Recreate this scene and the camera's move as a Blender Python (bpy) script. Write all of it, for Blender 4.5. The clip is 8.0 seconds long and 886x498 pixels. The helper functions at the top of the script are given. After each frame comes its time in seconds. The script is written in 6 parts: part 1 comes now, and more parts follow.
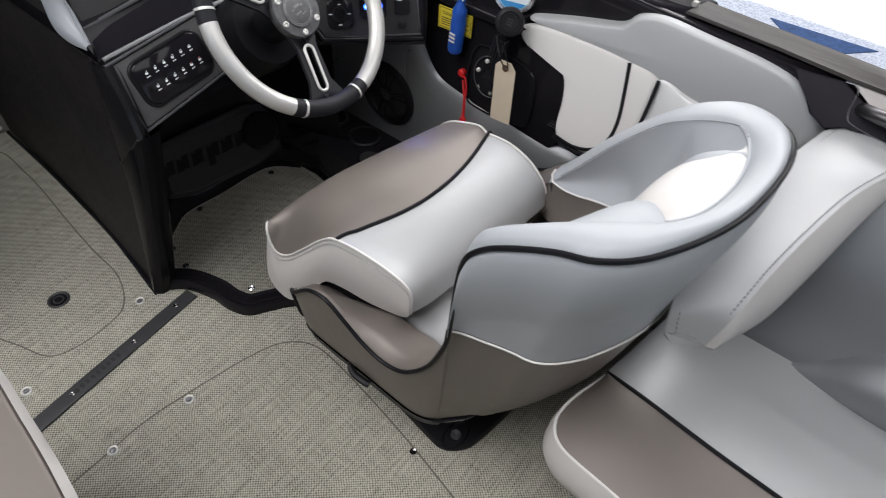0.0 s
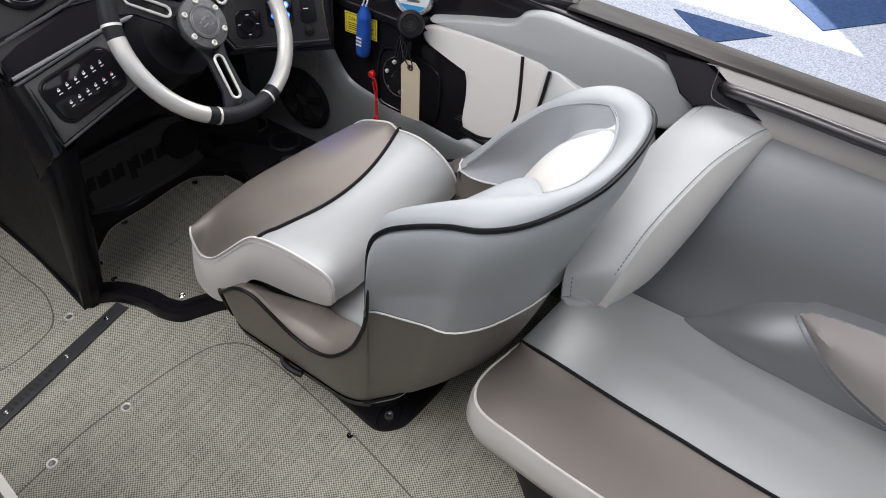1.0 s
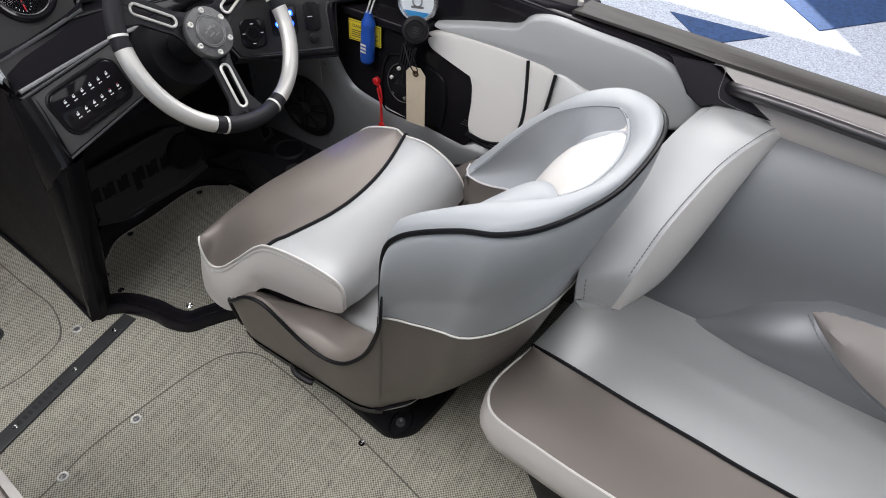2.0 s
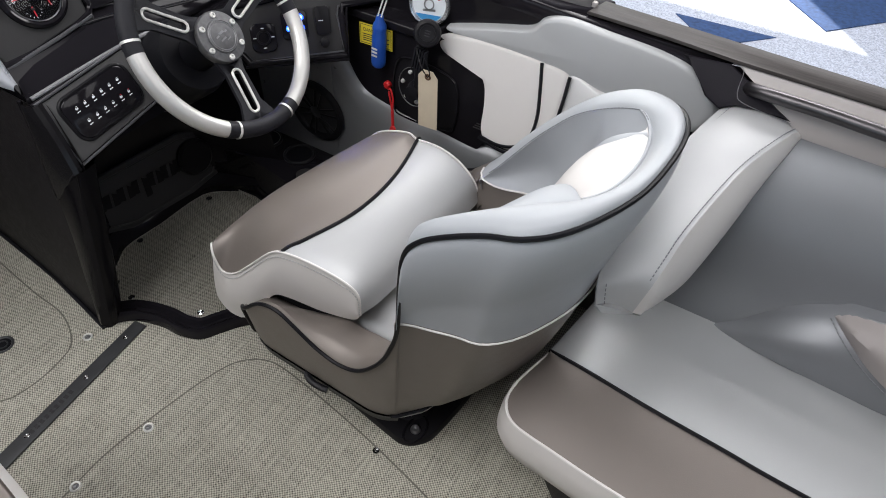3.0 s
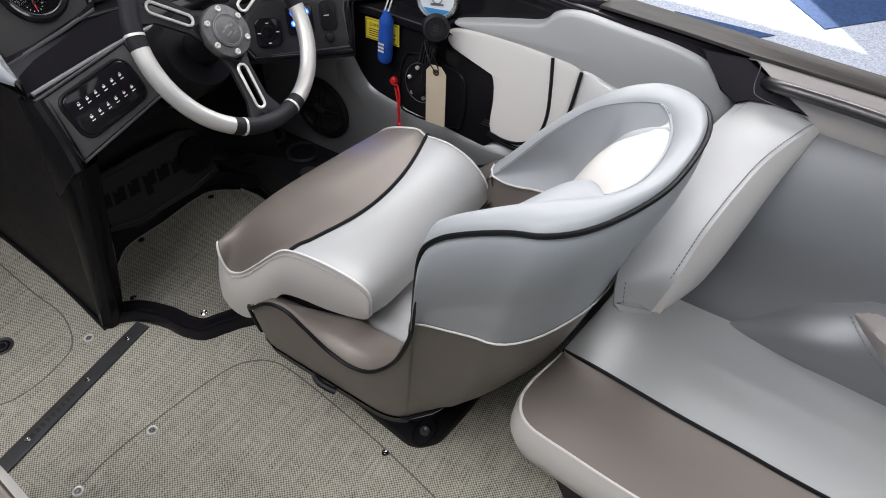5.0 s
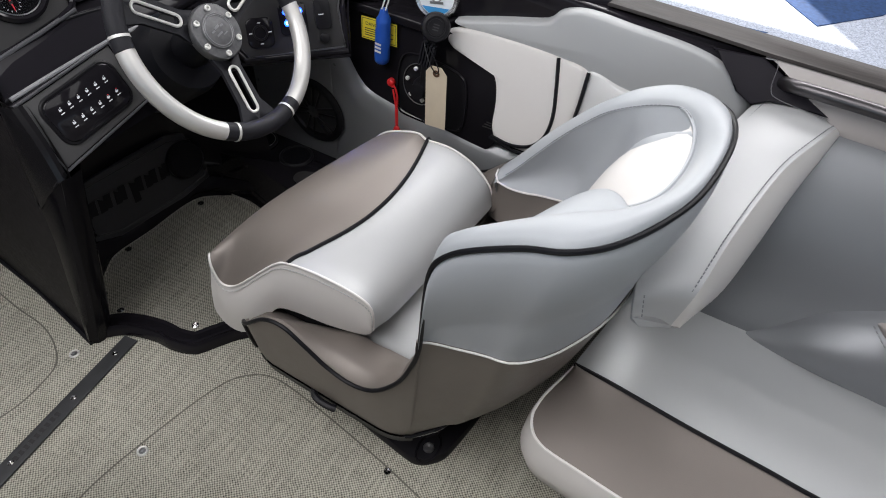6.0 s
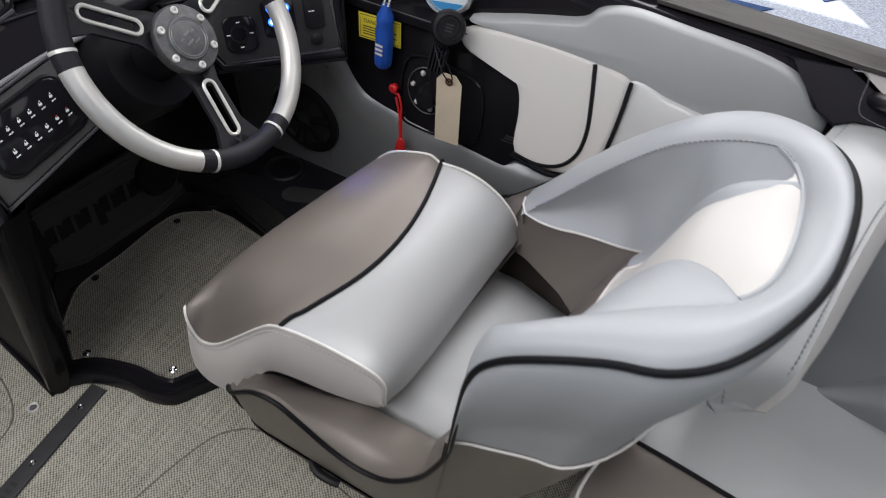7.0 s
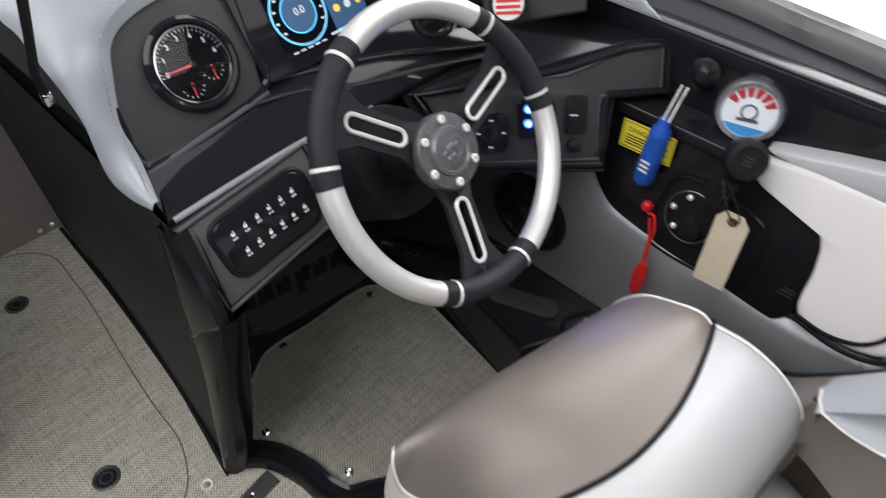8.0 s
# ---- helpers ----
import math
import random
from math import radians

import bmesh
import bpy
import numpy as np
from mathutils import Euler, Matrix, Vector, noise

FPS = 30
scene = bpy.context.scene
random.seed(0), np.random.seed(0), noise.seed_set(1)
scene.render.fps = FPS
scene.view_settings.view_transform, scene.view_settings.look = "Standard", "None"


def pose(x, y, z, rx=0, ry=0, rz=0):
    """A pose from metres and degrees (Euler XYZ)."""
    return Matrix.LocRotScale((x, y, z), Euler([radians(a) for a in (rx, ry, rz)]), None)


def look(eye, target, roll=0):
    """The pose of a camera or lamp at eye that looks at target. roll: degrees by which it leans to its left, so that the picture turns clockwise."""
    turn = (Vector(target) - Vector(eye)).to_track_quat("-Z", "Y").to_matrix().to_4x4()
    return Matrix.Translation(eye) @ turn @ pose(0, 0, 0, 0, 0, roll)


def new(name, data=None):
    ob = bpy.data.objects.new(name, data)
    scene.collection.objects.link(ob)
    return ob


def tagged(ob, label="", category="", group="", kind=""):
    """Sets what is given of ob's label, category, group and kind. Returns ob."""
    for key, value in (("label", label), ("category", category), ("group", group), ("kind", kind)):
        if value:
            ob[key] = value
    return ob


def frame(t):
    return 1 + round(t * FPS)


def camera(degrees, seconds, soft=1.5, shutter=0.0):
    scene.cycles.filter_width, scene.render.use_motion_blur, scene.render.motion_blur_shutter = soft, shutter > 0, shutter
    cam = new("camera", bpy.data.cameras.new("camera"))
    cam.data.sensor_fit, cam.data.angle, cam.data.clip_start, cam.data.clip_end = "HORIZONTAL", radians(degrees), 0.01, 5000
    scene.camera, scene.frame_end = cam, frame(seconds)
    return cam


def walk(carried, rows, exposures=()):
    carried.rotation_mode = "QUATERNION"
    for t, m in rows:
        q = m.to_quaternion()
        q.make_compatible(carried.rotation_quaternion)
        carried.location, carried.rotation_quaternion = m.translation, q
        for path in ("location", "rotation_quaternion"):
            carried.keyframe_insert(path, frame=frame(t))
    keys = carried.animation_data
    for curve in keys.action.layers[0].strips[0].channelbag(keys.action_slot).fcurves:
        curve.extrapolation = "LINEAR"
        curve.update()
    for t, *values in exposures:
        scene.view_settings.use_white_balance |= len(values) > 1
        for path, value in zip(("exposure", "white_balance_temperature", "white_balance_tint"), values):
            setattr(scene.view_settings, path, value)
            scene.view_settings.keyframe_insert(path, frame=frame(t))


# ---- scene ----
cam = camera(67.2, 8.0, soft=1.0, shutter=0.3)
PATH = [
    (0, (-0.348, -0.968, 1.163), (0.737, -0.157, -0.309), 3.1),
    (0.5, (-0.37, -1.027, 1.187), (0.775, -0.307, -0.286), 4.1),
    (1, (-0.38, -1.045, 1.202), (0.81, -0.368, -0.256), 4.0),
    (1.5, (-0.388, -1.038, 1.2), (0.811, -0.363, -0.252), 3.5),
    (3, (-0.391, -1.007, 1.189), (0.813, -0.311, -0.248), 2.3),
    (3.5, (-0.394, -0.991, 1.178), (0.808, -0.292, -0.259), 2.3),
    (4, (-0.395, -0.982, 1.173), (0.804, -0.281, -0.266), 2.3),
    (5.5, (-0.39, -0.968, 1.168), (0.83, -0.301, -0.269), 2.8),
    (6, (-0.363, -0.931, 1.146), (0.862, -0.278, -0.294), 3.0),
    (6.5, (-0.3, -0.872, 1.114), (0.92, -0.245, -0.342), 3.4),
    (7, (-0.215, -0.793, 1.09), (0.98, -0.206, -0.402), 3.7),
    (7.5, (-0.149, -0.684, 1.093), (0.959, -0.01, -0.429), 2.5),
    (7.6, (-0.145, -0.662, 1.096), (0.926, 0.081, -0.421), 1.4),
    (7.8, (-0.137, -0.603, 1.097), (0.889, 0.258, -0.388), 0.8),
    (8, (-0.12, -0.54, 1.083), (0.88, 0.4, -0.371), 0.3),
]
walk(cam, [(t, look(eye, target, roll)) for t, eye, target, roll in PATH], [(0.0, 1.82), (6.0, 1.79), (7.0, 1.60), (7.5, 1.58), (8.0, 2.10)])

# ---- world and light: a showroom lit by sun, sky and added area lamps ----
world = bpy.data.worlds.new("world")
scene.world = world
world.use_nodes = True
wn = world.node_tree.nodes
sky = wn.new("ShaderNodeTexSky")
sky.sky_type = "NISHITA"
sky.sun_disc = False
sky.sun_elevation, sky.sun_rotation = radians(34.7), radians(52)
world.node_tree.links.new(sky.outputs[0], wn["Background"].inputs[0])
wn["Background"].inputs[1].default_value = 0.05

sun_data = bpy.data.lights.new("sun", "SUN")
sun_data.energy, sun_data.angle, sun_data.color = 5.0, radians(0.5), (1.0, 0.95, 0.88)
sun = new("sun", sun_data)
sun.matrix_world = look((8.94, 2.72, 3.25), (4.2, -1.0, -0.9))


def area(name, eye, target, w, h, watts, colour=(1, 1, 1)):
    d = bpy.data.lights.new(name, "AREA")
    d.shape, d.size, d.size_y, d.energy, d.color = "RECTANGLE", w, h, watts, colour
    o = new(name, d)
    o.matrix_world = look(eye, target)
    return o


# daylight in the east window opening; the south and west lamps are added fill
area("side_area_light", (7.7, 4.3, 1.0), (0, -0.2, 0.3), 5.4, 2.7, 60, (0.86, 0.93, 1.0))
area("side_area_light", (-1.0, -7.6, 1.1), (0.0, 0, 0.2), 7.5, 2.8, 4, (0.92, 0.96, 1.0))
area("side_area_light", (-6.8, 0.5, 1.2), (0.4, -0.4, 0.4), 7.5, 2.6, 22, (0.94, 0.97, 1.0))
# unseen overhead lamps, added as ceiling panels and balanced to light the cockpit
for px, py, w in ((-1.6, 0.0, 28), (3.9, -0.7, 60), (2.8, 1.2, 22), (-1.8, 3.0, 22), (0.4, -2.8, 12)):
    area("overhead_area_light", (px, py, 3.1), (px, py, 0), 2.4, 2.4, w, (1.0, 0.985, 0.995))

# glow of the lit blue rocker lamps on the dash
led_data = bpy.data.lights.new("blue_lamp_light", "SPOT")
led_data.energy, led_data.color, led_data.shadow_soft_size = 0.3, (0.12, 0.16, 1.0), 0.012
led_data.spot_size, led_data.spot_blend = radians(70), 1.0
new("blue_lamp_light", led_data).matrix_world = look((0.520, -0.108, 0.535), (0.36, -0.34, 0.42))

# ---- materials ----
def material(name, colour, rough=0.5, metal=0.0, coat=0.0, grain=0.0, grain_scale=400.0, vary=0.08, vary_scale=6.0, spec=0.5, rough_vary=0.06, stretch=(1, 1, 1)):
    m = bpy.data.materials.new(name)
    m.use_nodes = True
    nt = m.node_tree
    b = nt.nodes["Principled BSDF"]
    b.inputs["Metallic"].default_value = metal
    b.inputs["Coat Weight"].default_value = coat
    b.inputs["Coat Roughness"].default_value = 0.03
    b.inputs["Specular IOR Level"].default_value = spec
    tc = nt.nodes.new("ShaderNodeTexCoord")
    n = nt.nodes.new("ShaderNodeTexNoise")
    n.inputs["Scale"].default_value = vary_scale
    n.inputs["Detail"].default_value = 5
    sm = nt.nodes.new("ShaderNodeMapping")
    sm.inputs["Scale"].default_value = stretch
    nt.links.new(tc.outputs["Object"], sm.inputs["Vector"])
    nt.links.new(sm.outputs["Vector"], n.inputs["Vector"])
    ramp = nt.nodes.new("ShaderNodeMix")
    ramp.data_type = "RGBA"
    lo = [max(0.0, c * (1 - vary)) for c in colour] + [1]
    hi = [min(1.0, c * (1 + vary)) for c in colour] + [1]
    ramp.inputs[6].default_value, ramp.inputs[7].default_value = lo, hi
    nt.links.new(n.outputs["Fac"], ramp.inputs[0])
    nt.links.new(ramp.outputs[2], b.inputs["Base Color"])
    mr = nt.nodes.new("ShaderNodeMapRange")
    mr.inputs[3].default_value, mr.inputs[4].default_value = max(0.0, rough - rough_vary), min(1.0, rough + rough_vary)
    n2 = nt.nodes.new("ShaderNodeTexNoise")
    n2.inputs["Scale"].default_value = vary_scale * 7
    n2.inputs["Detail"].default_value = 4
    nt.links.new(tc.outputs["Object"], n2.inputs["Vector"])
    nt.links.new(n2.outputs["Fac"], mr.inputs[0])
    nt.links.new(mr.outputs[0], b.inputs["Roughness"])
    if grain:
        v = nt.nodes.new("ShaderNodeTexVoronoi")
        v.inputs["Scale"].default_value = grain_scale
        nt.links.new(tc.outputs["Object"], v.inputs["Vector"])
        bp = nt.nodes.new("ShaderNodeBump")
        bp.inputs["Strength"].default_value = grain
        bp.inputs["Distance"].default_value = 0.0006
        nt.links.new(v.outputs["Distance"], bp.inputs["Height"])
        # slow undulation of the padding underneath
        bp2 = nt.nodes.new("ShaderNodeBump")
        bp2.inputs["Strength"].default_value = 0.25
        bp2.inputs["Distance"].default_value = 0.004
        n3 = nt.nodes.new("ShaderNodeTexNoise")
        n3.inputs["Scale"].default_value = 9.0
        nt.links.new(tc.outputs["Object"], n3.inputs["Vector"])
        nt.links.new(n3.outputs["Fac"], bp2.inputs["Height"])
        nt.links.new(bp2.outputs["Normal"], bp.inputs["Normal"])
        nt.links.new(bp.outputs["Normal"], b.inputs["Normal"])
    return m


def glowing(name, colour, strength):
    m = bpy.data.materials.new(name)
    m.use_nodes = True
    b = m.node_tree.nodes["Principled BSDF"]
    b.inputs["Base Color"].default_value = (*colour, 1)
    b.inputs["Emission Color"].default_value = (*colour, 1)
    b.inputs["Emission Strength"].default_value = strength
    return m


def woven(name, dark, light, pitch=0.0058):
    """Woven marine flooring: pale yarn with staggered dark gaps, streaked along one way."""
    m = bpy.data.materials.new(name)
    m.use_nodes = True
    nt = m.node_tree
    L = nt.links.new
    b = nt.nodes["Principled BSDF"]
    b.inputs["Roughness"].default_value = 0.85
    b.inputs["Specular IOR Level"].default_value = 0.25

    def math_node(op, a, c, d=None):
        n = nt.nodes.new("ShaderNodeMath")
        n.operation = op
        for k, v in enumerate((a, c, d)):
            if v is None:
                continue
            if isinstance(v, (int, float)):
                n.inputs[k].default_value = v
            else:
                L(v, n.inputs[k])
        return n.outputs[0]

    def noise_node(scale, stretch=(1, 1, 1), detail=4):
        mp = nt.nodes.new("ShaderNodeMapping")
        mp.inputs["Scale"].default_value = stretch
        n = nt.nodes.new("ShaderNodeTexNoise")
        n.inputs["Scale"].default_value = scale
        n.inputs["Detail"].default_value = detail
        L(tc.outputs["Object"], mp.inputs["Vector"])
        L(mp.outputs["Vector"], n.inputs["Vector"])
        return n.outputs["Fac"]

    tc = nt.nodes.new("ShaderNodeTexCoord")
    xyz = nt.nodes.new("ShaderNodeSeparateXYZ")
    L(tc.outputs["Object"], xyz.inputs[0])
    wob = math_node("MULTIPLY_ADD", noise_node(28, detail=3), 4.5, noise_node(90))
    k = 2 * math.pi / pitch
    sx = math_node("SINE", math_node("MULTIPLY_ADD", wob, 1.6, math_node("MULTIPLY", xyz.outputs[0], k)), 0)
    sy = math_node("SINE", math_node("MULTIPLY_ADD", wob, -1.4, math_node("MULTIPLY", xyz.outputs[1], k * 0.92)), 0)
    cell = math_node("MULTIPLY", sx, sy)
    streak = noise_node(1.0, (14, 260, 20), 5)
    yarn = noise_node(1.0, (300, 22, 20), 4)
    f = math_node("MULTIPLY_ADD", cell, 0.46, 0.60)
    f = math_node("MULTIPLY_ADD", math_node("SUBTRACT", streak, 0.5), 0.85, f)
    f = math_node("MULTIPLY_ADD", math_node("SUBTRACT", yarn, 0.5), 0.55, f)
    mix = nt.nodes.new("ShaderNodeMix")
    mix.data_type = "RGBA"
    mix.inputs[6].default_value = (*dark, 1)
    mix.inputs[7].default_value = (*light, 1)
    L(f, mix.inputs[0])
    mr = nt.nodes.new("ShaderNodeMapRange")
    mr.inputs[3].default_value, mr.inputs[4].default_value = 0.90, 1.08
    L(noise_node(5, detail=6), mr.inputs[0])
    mul = nt.nodes.new("ShaderNodeVectorMath")
    mul.operation = "SCALE"
    L(mix.outputs[2], mul.inputs[0])
    L(mr.outputs[0], mul.inputs["Scale"])
    L(mul.outputs["Vector"], b.inputs["Base Color"])
    bp = nt.nodes.new("ShaderNodeBump")
    bp.inputs["Strength"].default_value = 0.5
    bp.inputs["Distance"].default_value = 0.0010
    L(f, bp.inputs["Height"])
    L(bp.outputs["Normal"], b.inputs["Normal"])
    return m


V_GREY = material("vinyl_blue_grey", (0.40, 0.42, 0.445), 0.47, metal=0.06, grain=0.12, grain_scale=700, vary=0.05)
V_SILVER = material("vinyl_silver", (0.42, 0.427, 0.432), 0.52, metal=0.28, grain=0.10, grain_scale=700, vary=0.05)
V_TAUPE = material("vinyl_taupe", (0.192, 0.168, 0.151), 0.44, metal=0.32, grain=0.14, grain_scale=700, vary=0.10)
V_WHITE = material("vinyl_white", (0.63, 0.607, 0.588), 0.47, grain=0.09, grain_scale=720, vary=0.03)
V_DARK = material("vinyl_charcoal_grey", (0.225, 0.233, 0.249), 0.40, metal=0.30, grain=0.09, grain_scale=720, vary=0.08)
V_BENCH = material("vinyl_silver_grey", (0.435, 0.447, 0.452), 0.40, metal=0.40, grain=0.10, grain_scale=700, vary=0.07)
V_LIGHT = material("vinyl_light_silver", (0.60, 0.60, 0.60), 0.45, metal=0.2, grain=0.10, grain_scale=700, vary=0.05)
V_COWL = material("vinyl_slate", (0.27, 0.285, 0.31), 0.42, grain=0.2, grain_scale=620, vary=0.06)
V_PALE = material("vinyl_pale_grey", (0.45, 0.458, 0.465), 0.52, metal=0.10, grain=0.09, grain_scale=720, vary=0.05)
V_STONE = material("vinyl_stone", (0.33, 0.302, 0.292), 0.45, grain=0.09, grain_scale=720, vary=0.08)
PIPE_BLACK = material("piping_black", (0.006, 0.006, 0.008), 0.45, spec=0.18)
PIPE_WHITE = material("piping_white", (0.72, 0.70, 0.68), 0.45)
THREAD = material("thread_grey", (0.19, 0.195, 0.21), 0.7)
GLOSS = material("gelcoat_black", (0.012, 0.011, 0.0135), 0.08, vary=0.2, rough_vary=0.03, spec=0.22)
SATIN = material("plastic_black", (0.010, 0.0095, 0.0115), 0.42, grain=0.2, grain_scale=500, spec=0.20)
PANEL = material("panel_dark_grey", (0.033, 0.032, 0.0332), 0.52, grain=0.40, grain_scale=900, vary=0.1, spec=0.32)
PLATE = material("plate_charcoal", (0.036, 0.036, 0.039), 0.5, grain=0.3, grain_scale=600, spec=0.3)
# lighter than the black gelcoat: the panel beads' highlight put into the colour
BEAD_HIGHLIGHT = material("bead_highlight_grey", (0.075, 0.075, 0.082), 0.34, spec=0.5)
COAM = material("coaming_black", (0.015, 0.0135, 0.017), 0.14, vary=0.2, spec=0.20)
LINING = material("lining_charcoal", (0.235, 0.240, 0.250), 0.30, metal=0.30, grain=0.12, grain_scale=700, vary=0.06)
WALL_BLACK = material("gelcoat_black_side", (0.020, 0.0186, 0.0198), 0.45, grain=0.45, grain_scale=260, vary=0.5, vary_scale=14, rough_vary=0.10, spec=0.07)
DIAL = material("dial_black", (0.004, 0.004, 0.005), 0.10, spec=0.25)
RIM_SILVER = material("rim_silver", (0.66, 0.65, 0.63), 0.42, metal=0.6, vary=0.06, vary_scale=30)
GRIP = material("grip_black", (0.012, 0.012, 0.016), 0.58, grain=0.5, grain_scale=500, spec=0.28)
ALU = material("aluminium_dull", (0.30, 0.30, 0.31), 0.40, metal=0.9, vary=0.25, vary_scale=60)
CHROME = material("chrome", (0.8, 0.8, 0.8), 0.08, metal=1.0, vary=0.03)
HUB = material("hub_brushed_dark", (0.15, 0.15, 0.155), 0.46, metal=0.8, vary=0.45, vary_scale=140)
BRIGHT = material("aluminium_bright", (0.78, 0.77, 0.74), 0.32, metal=0.35, vary=0.05)
STRIP = material("strip_black", (0.035, 0.036, 0.038), 0.42, grain=0.2, grain_scale=300, vary=0.3, vary_scale=40)
CARPET = woven("woven_floor", (0.016, 0.015, 0.010), (0.53, 0.51, 0.435))
# the cockpit weave with its tones scaled to about three quarters
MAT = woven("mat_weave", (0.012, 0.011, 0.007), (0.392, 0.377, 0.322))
GROOVE = material("groove_dark", (0.13, 0.123, 0.105), 0.9, vary=0.5, vary_scale=300)
DECK = material("deck_taupe", (0.058, 0.052, 0.050), 0.55, grain=0.25, grain_scale=400, vary=0.45, vary_scale=60, spec=0.25, stretch=(4, 0.25, 1))
FRAME_TAUPE = material("frame_satin_taupe", (0.085, 0.080, 0.082), 0.38, vary=0.1, spec=0.4)
CHEEK = material("gelcoat_dark_grey", (0.013, 0.0124, 0.014), 0.22, vary=0.2, rough_vary=0.05, spec=0.22)
POST_BLACK = material("gelcoat_black_post", (0.008, 0.0075, 0.009), 0.16, vary=0.2, spec=0.07)
SWITCH_GREY = material("switch_plate_grey", (0.082, 0.080, 0.082), 0.5, grain=0.4, grain_scale=900, vary=0.1, spec=0.32)
# pale grey that puts the shelf lip's highlight into its colour
LIP_HIGHLIGHT = material("lip_highlight_grey", (0.26, 0.26, 0.27), 0.3, spec=0.5)
RIDGE = material("gelcoat_black_ridge", (0.016, 0.0155, 0.018), 0.10, spec=0.55)
DECK_BLACK = material("deck_black", (0.016, 0.0145, 0.019), 0.5, grain=0.2, grain_scale=500, spec=0.10)
CAP = material("cap_taupe", (0.40, 0.372, 0.362), 0.35, vary=0.05)
YELLOW = material("label_yellow", (0.75, 0.62, 0.04), 0.45)
BLUE = material("float_blue", (0.015, 0.085, 0.42), 0.45, grain=0.3, grain_scale=300)
RED = material("cord_red", (0.55, 0.012, 0.015), 0.5)
PAPER = material("tag_manila", (0.62, 0.53, 0.40), 0.8, vary=0.08, vary_scale=40)
INK = material("ink_dark", (0.03, 0.03, 0.03), 0.6)
ICON = glowing("icon_lit", (0.58, 0.59, 0.62), 0.12)
ICON_RED = glowing("icon_red", (0.50, 0.010, 0.025), 0.15)
LED = glowing("led_blue", (0.01, 0.06, 1.0), 3.0)
LED_CORE = glowing("led_core", (0.25, 0.5, 1.0), 3.0)
WALLPAINT = material("wall_paint", (0.30, 0.30, 0.30), 0.8)
CEIL = material("ceiling_paint", (0.16, 0.16, 0.165), 0.9)


# ---- mesh helpers ----
def finish(bm, sharp=38):
    bmesh.ops.remove_doubles(bm, verts=bm.verts, dist=1e-6)
    bmesh.ops.recalc_face_normals(bm, faces=bm.faces)
    lim = radians(sharp)
    for f in bm.faces:
        f.smooth = True
    for e in bm.edges:
        e.smooth = len(e.link_faces) != 2 or e.calc_face_angle(0) < lim
    return bm


def part(name, bm, mat, parent=None, label="", sharp=38):
    finish(bm, sharp)
    me = bpy.data.meshes.new(name)
    bm.to_mesh(me)
    bm.free()
    me.materials.append(mat)
    ob = new(name, me)
    if parent is not None:
        ob.parent = parent
        ob.matrix_parent_inverse = parent.matrix_basis.inverted()
    if label:
        ob["label"] = label
    return ob


def thing(name, base, label, category, group="", kind=""):
    ob = new(name)
    ob.location = base
    ob.empty_display_size = 0.05
    return tagged(ob, label, category, group, kind)


def V(p):
    return Vector(p)


def spline(pts, n=6, closed=False):
    """Catmull-Rom through the points."""
    P = [V(p) for p in pts]
    k = len(P)
    out = []
    for i in range(k if closed else k - 1):
        p0 = P[(i - 1) % k] if closed or i > 0 else P[0] * 2 - P[1]
        p1, p2 = P[i], P[(i + 1) % k]
        p3 = P[(i + 2) % k] if closed or i + 2 < k else P[-1] * 2 - P[-2]
        for j in range(n):
            t = j / n
            out.append(0.5 * ((2 * p1) + (p2 - p0) * t + (2 * p0 - 5 * p1 + 4 * p2 - p3) * t * t + (3 * p1 - p0 - 3 * p2 + p3) * t ** 3))
    if not closed:
        out.append(P[-1].copy())
    return out


def tube(pts, r, closed=False, seg=8, bm=None, r_end=None):
    bm = bm or bmesh.new()
    P = [V(p) for p in pts]
    k = len(P)
    rings = []
    ref = None
    for i in range(k):
        a = P[(i - 1) % k] if closed or i else P[0]
        b = P[(i + 1) % k] if closed or i < k - 1 else P[-1]
        d = (b - a).normalized()
        if ref is None:
            ref = d.orthogonal().normalized()
        ref = (ref - d * ref.dot(d)).normalized()
        o = d.cross(ref)
        rr = r if r_end is None else r + (r_end - r) * i / (k - 1)
        rings.append([bm.verts.new(P[i] + rr * (math.cos(2 * math.pi * j / seg) * ref + math.sin(2 * math.pi * j / seg) * o)) for j in range(seg)])
    for i in range(k if closed else k - 1):
        A, B = rings[i], rings[(i + 1) % k]
        off = 0
        if closed and i == k - 1:
            off = min(range(seg), key=lambda s: (A[0].co - B[s].co).length)
        for j in range(seg):
            bm.faces.new((A[j], A[(j + 1) % seg], B[(j + 1 + off) % seg], B[(j + off) % seg]))
    if not closed:
        bm.faces.new(rings[0])
        bm.faces.new(rings[-1])
    return bm


def grid(rows, bm=None, close_u=False):
    """A skin over rows of points."""
    bm = bm or bmesh.new()
    R = [[bm.verts.new(p) for p in row] for row in rows]
    for a, b in zip(R, R[1:]):
        n = len(a)
        for j in range(n if close_u else n - 1):
            bm.faces.new((a[j], a[(j + 1) % n], b[(j + 1) % n], b[j]))
    return bm


def thick(bm, d):
    """Give an open skin thickness."""
    bmesh.ops.recalc_face_normals(bm, faces=bm.faces)
    bmesh.ops.solidify(bm, geom=bm.faces[:], thickness=d)
    return bm


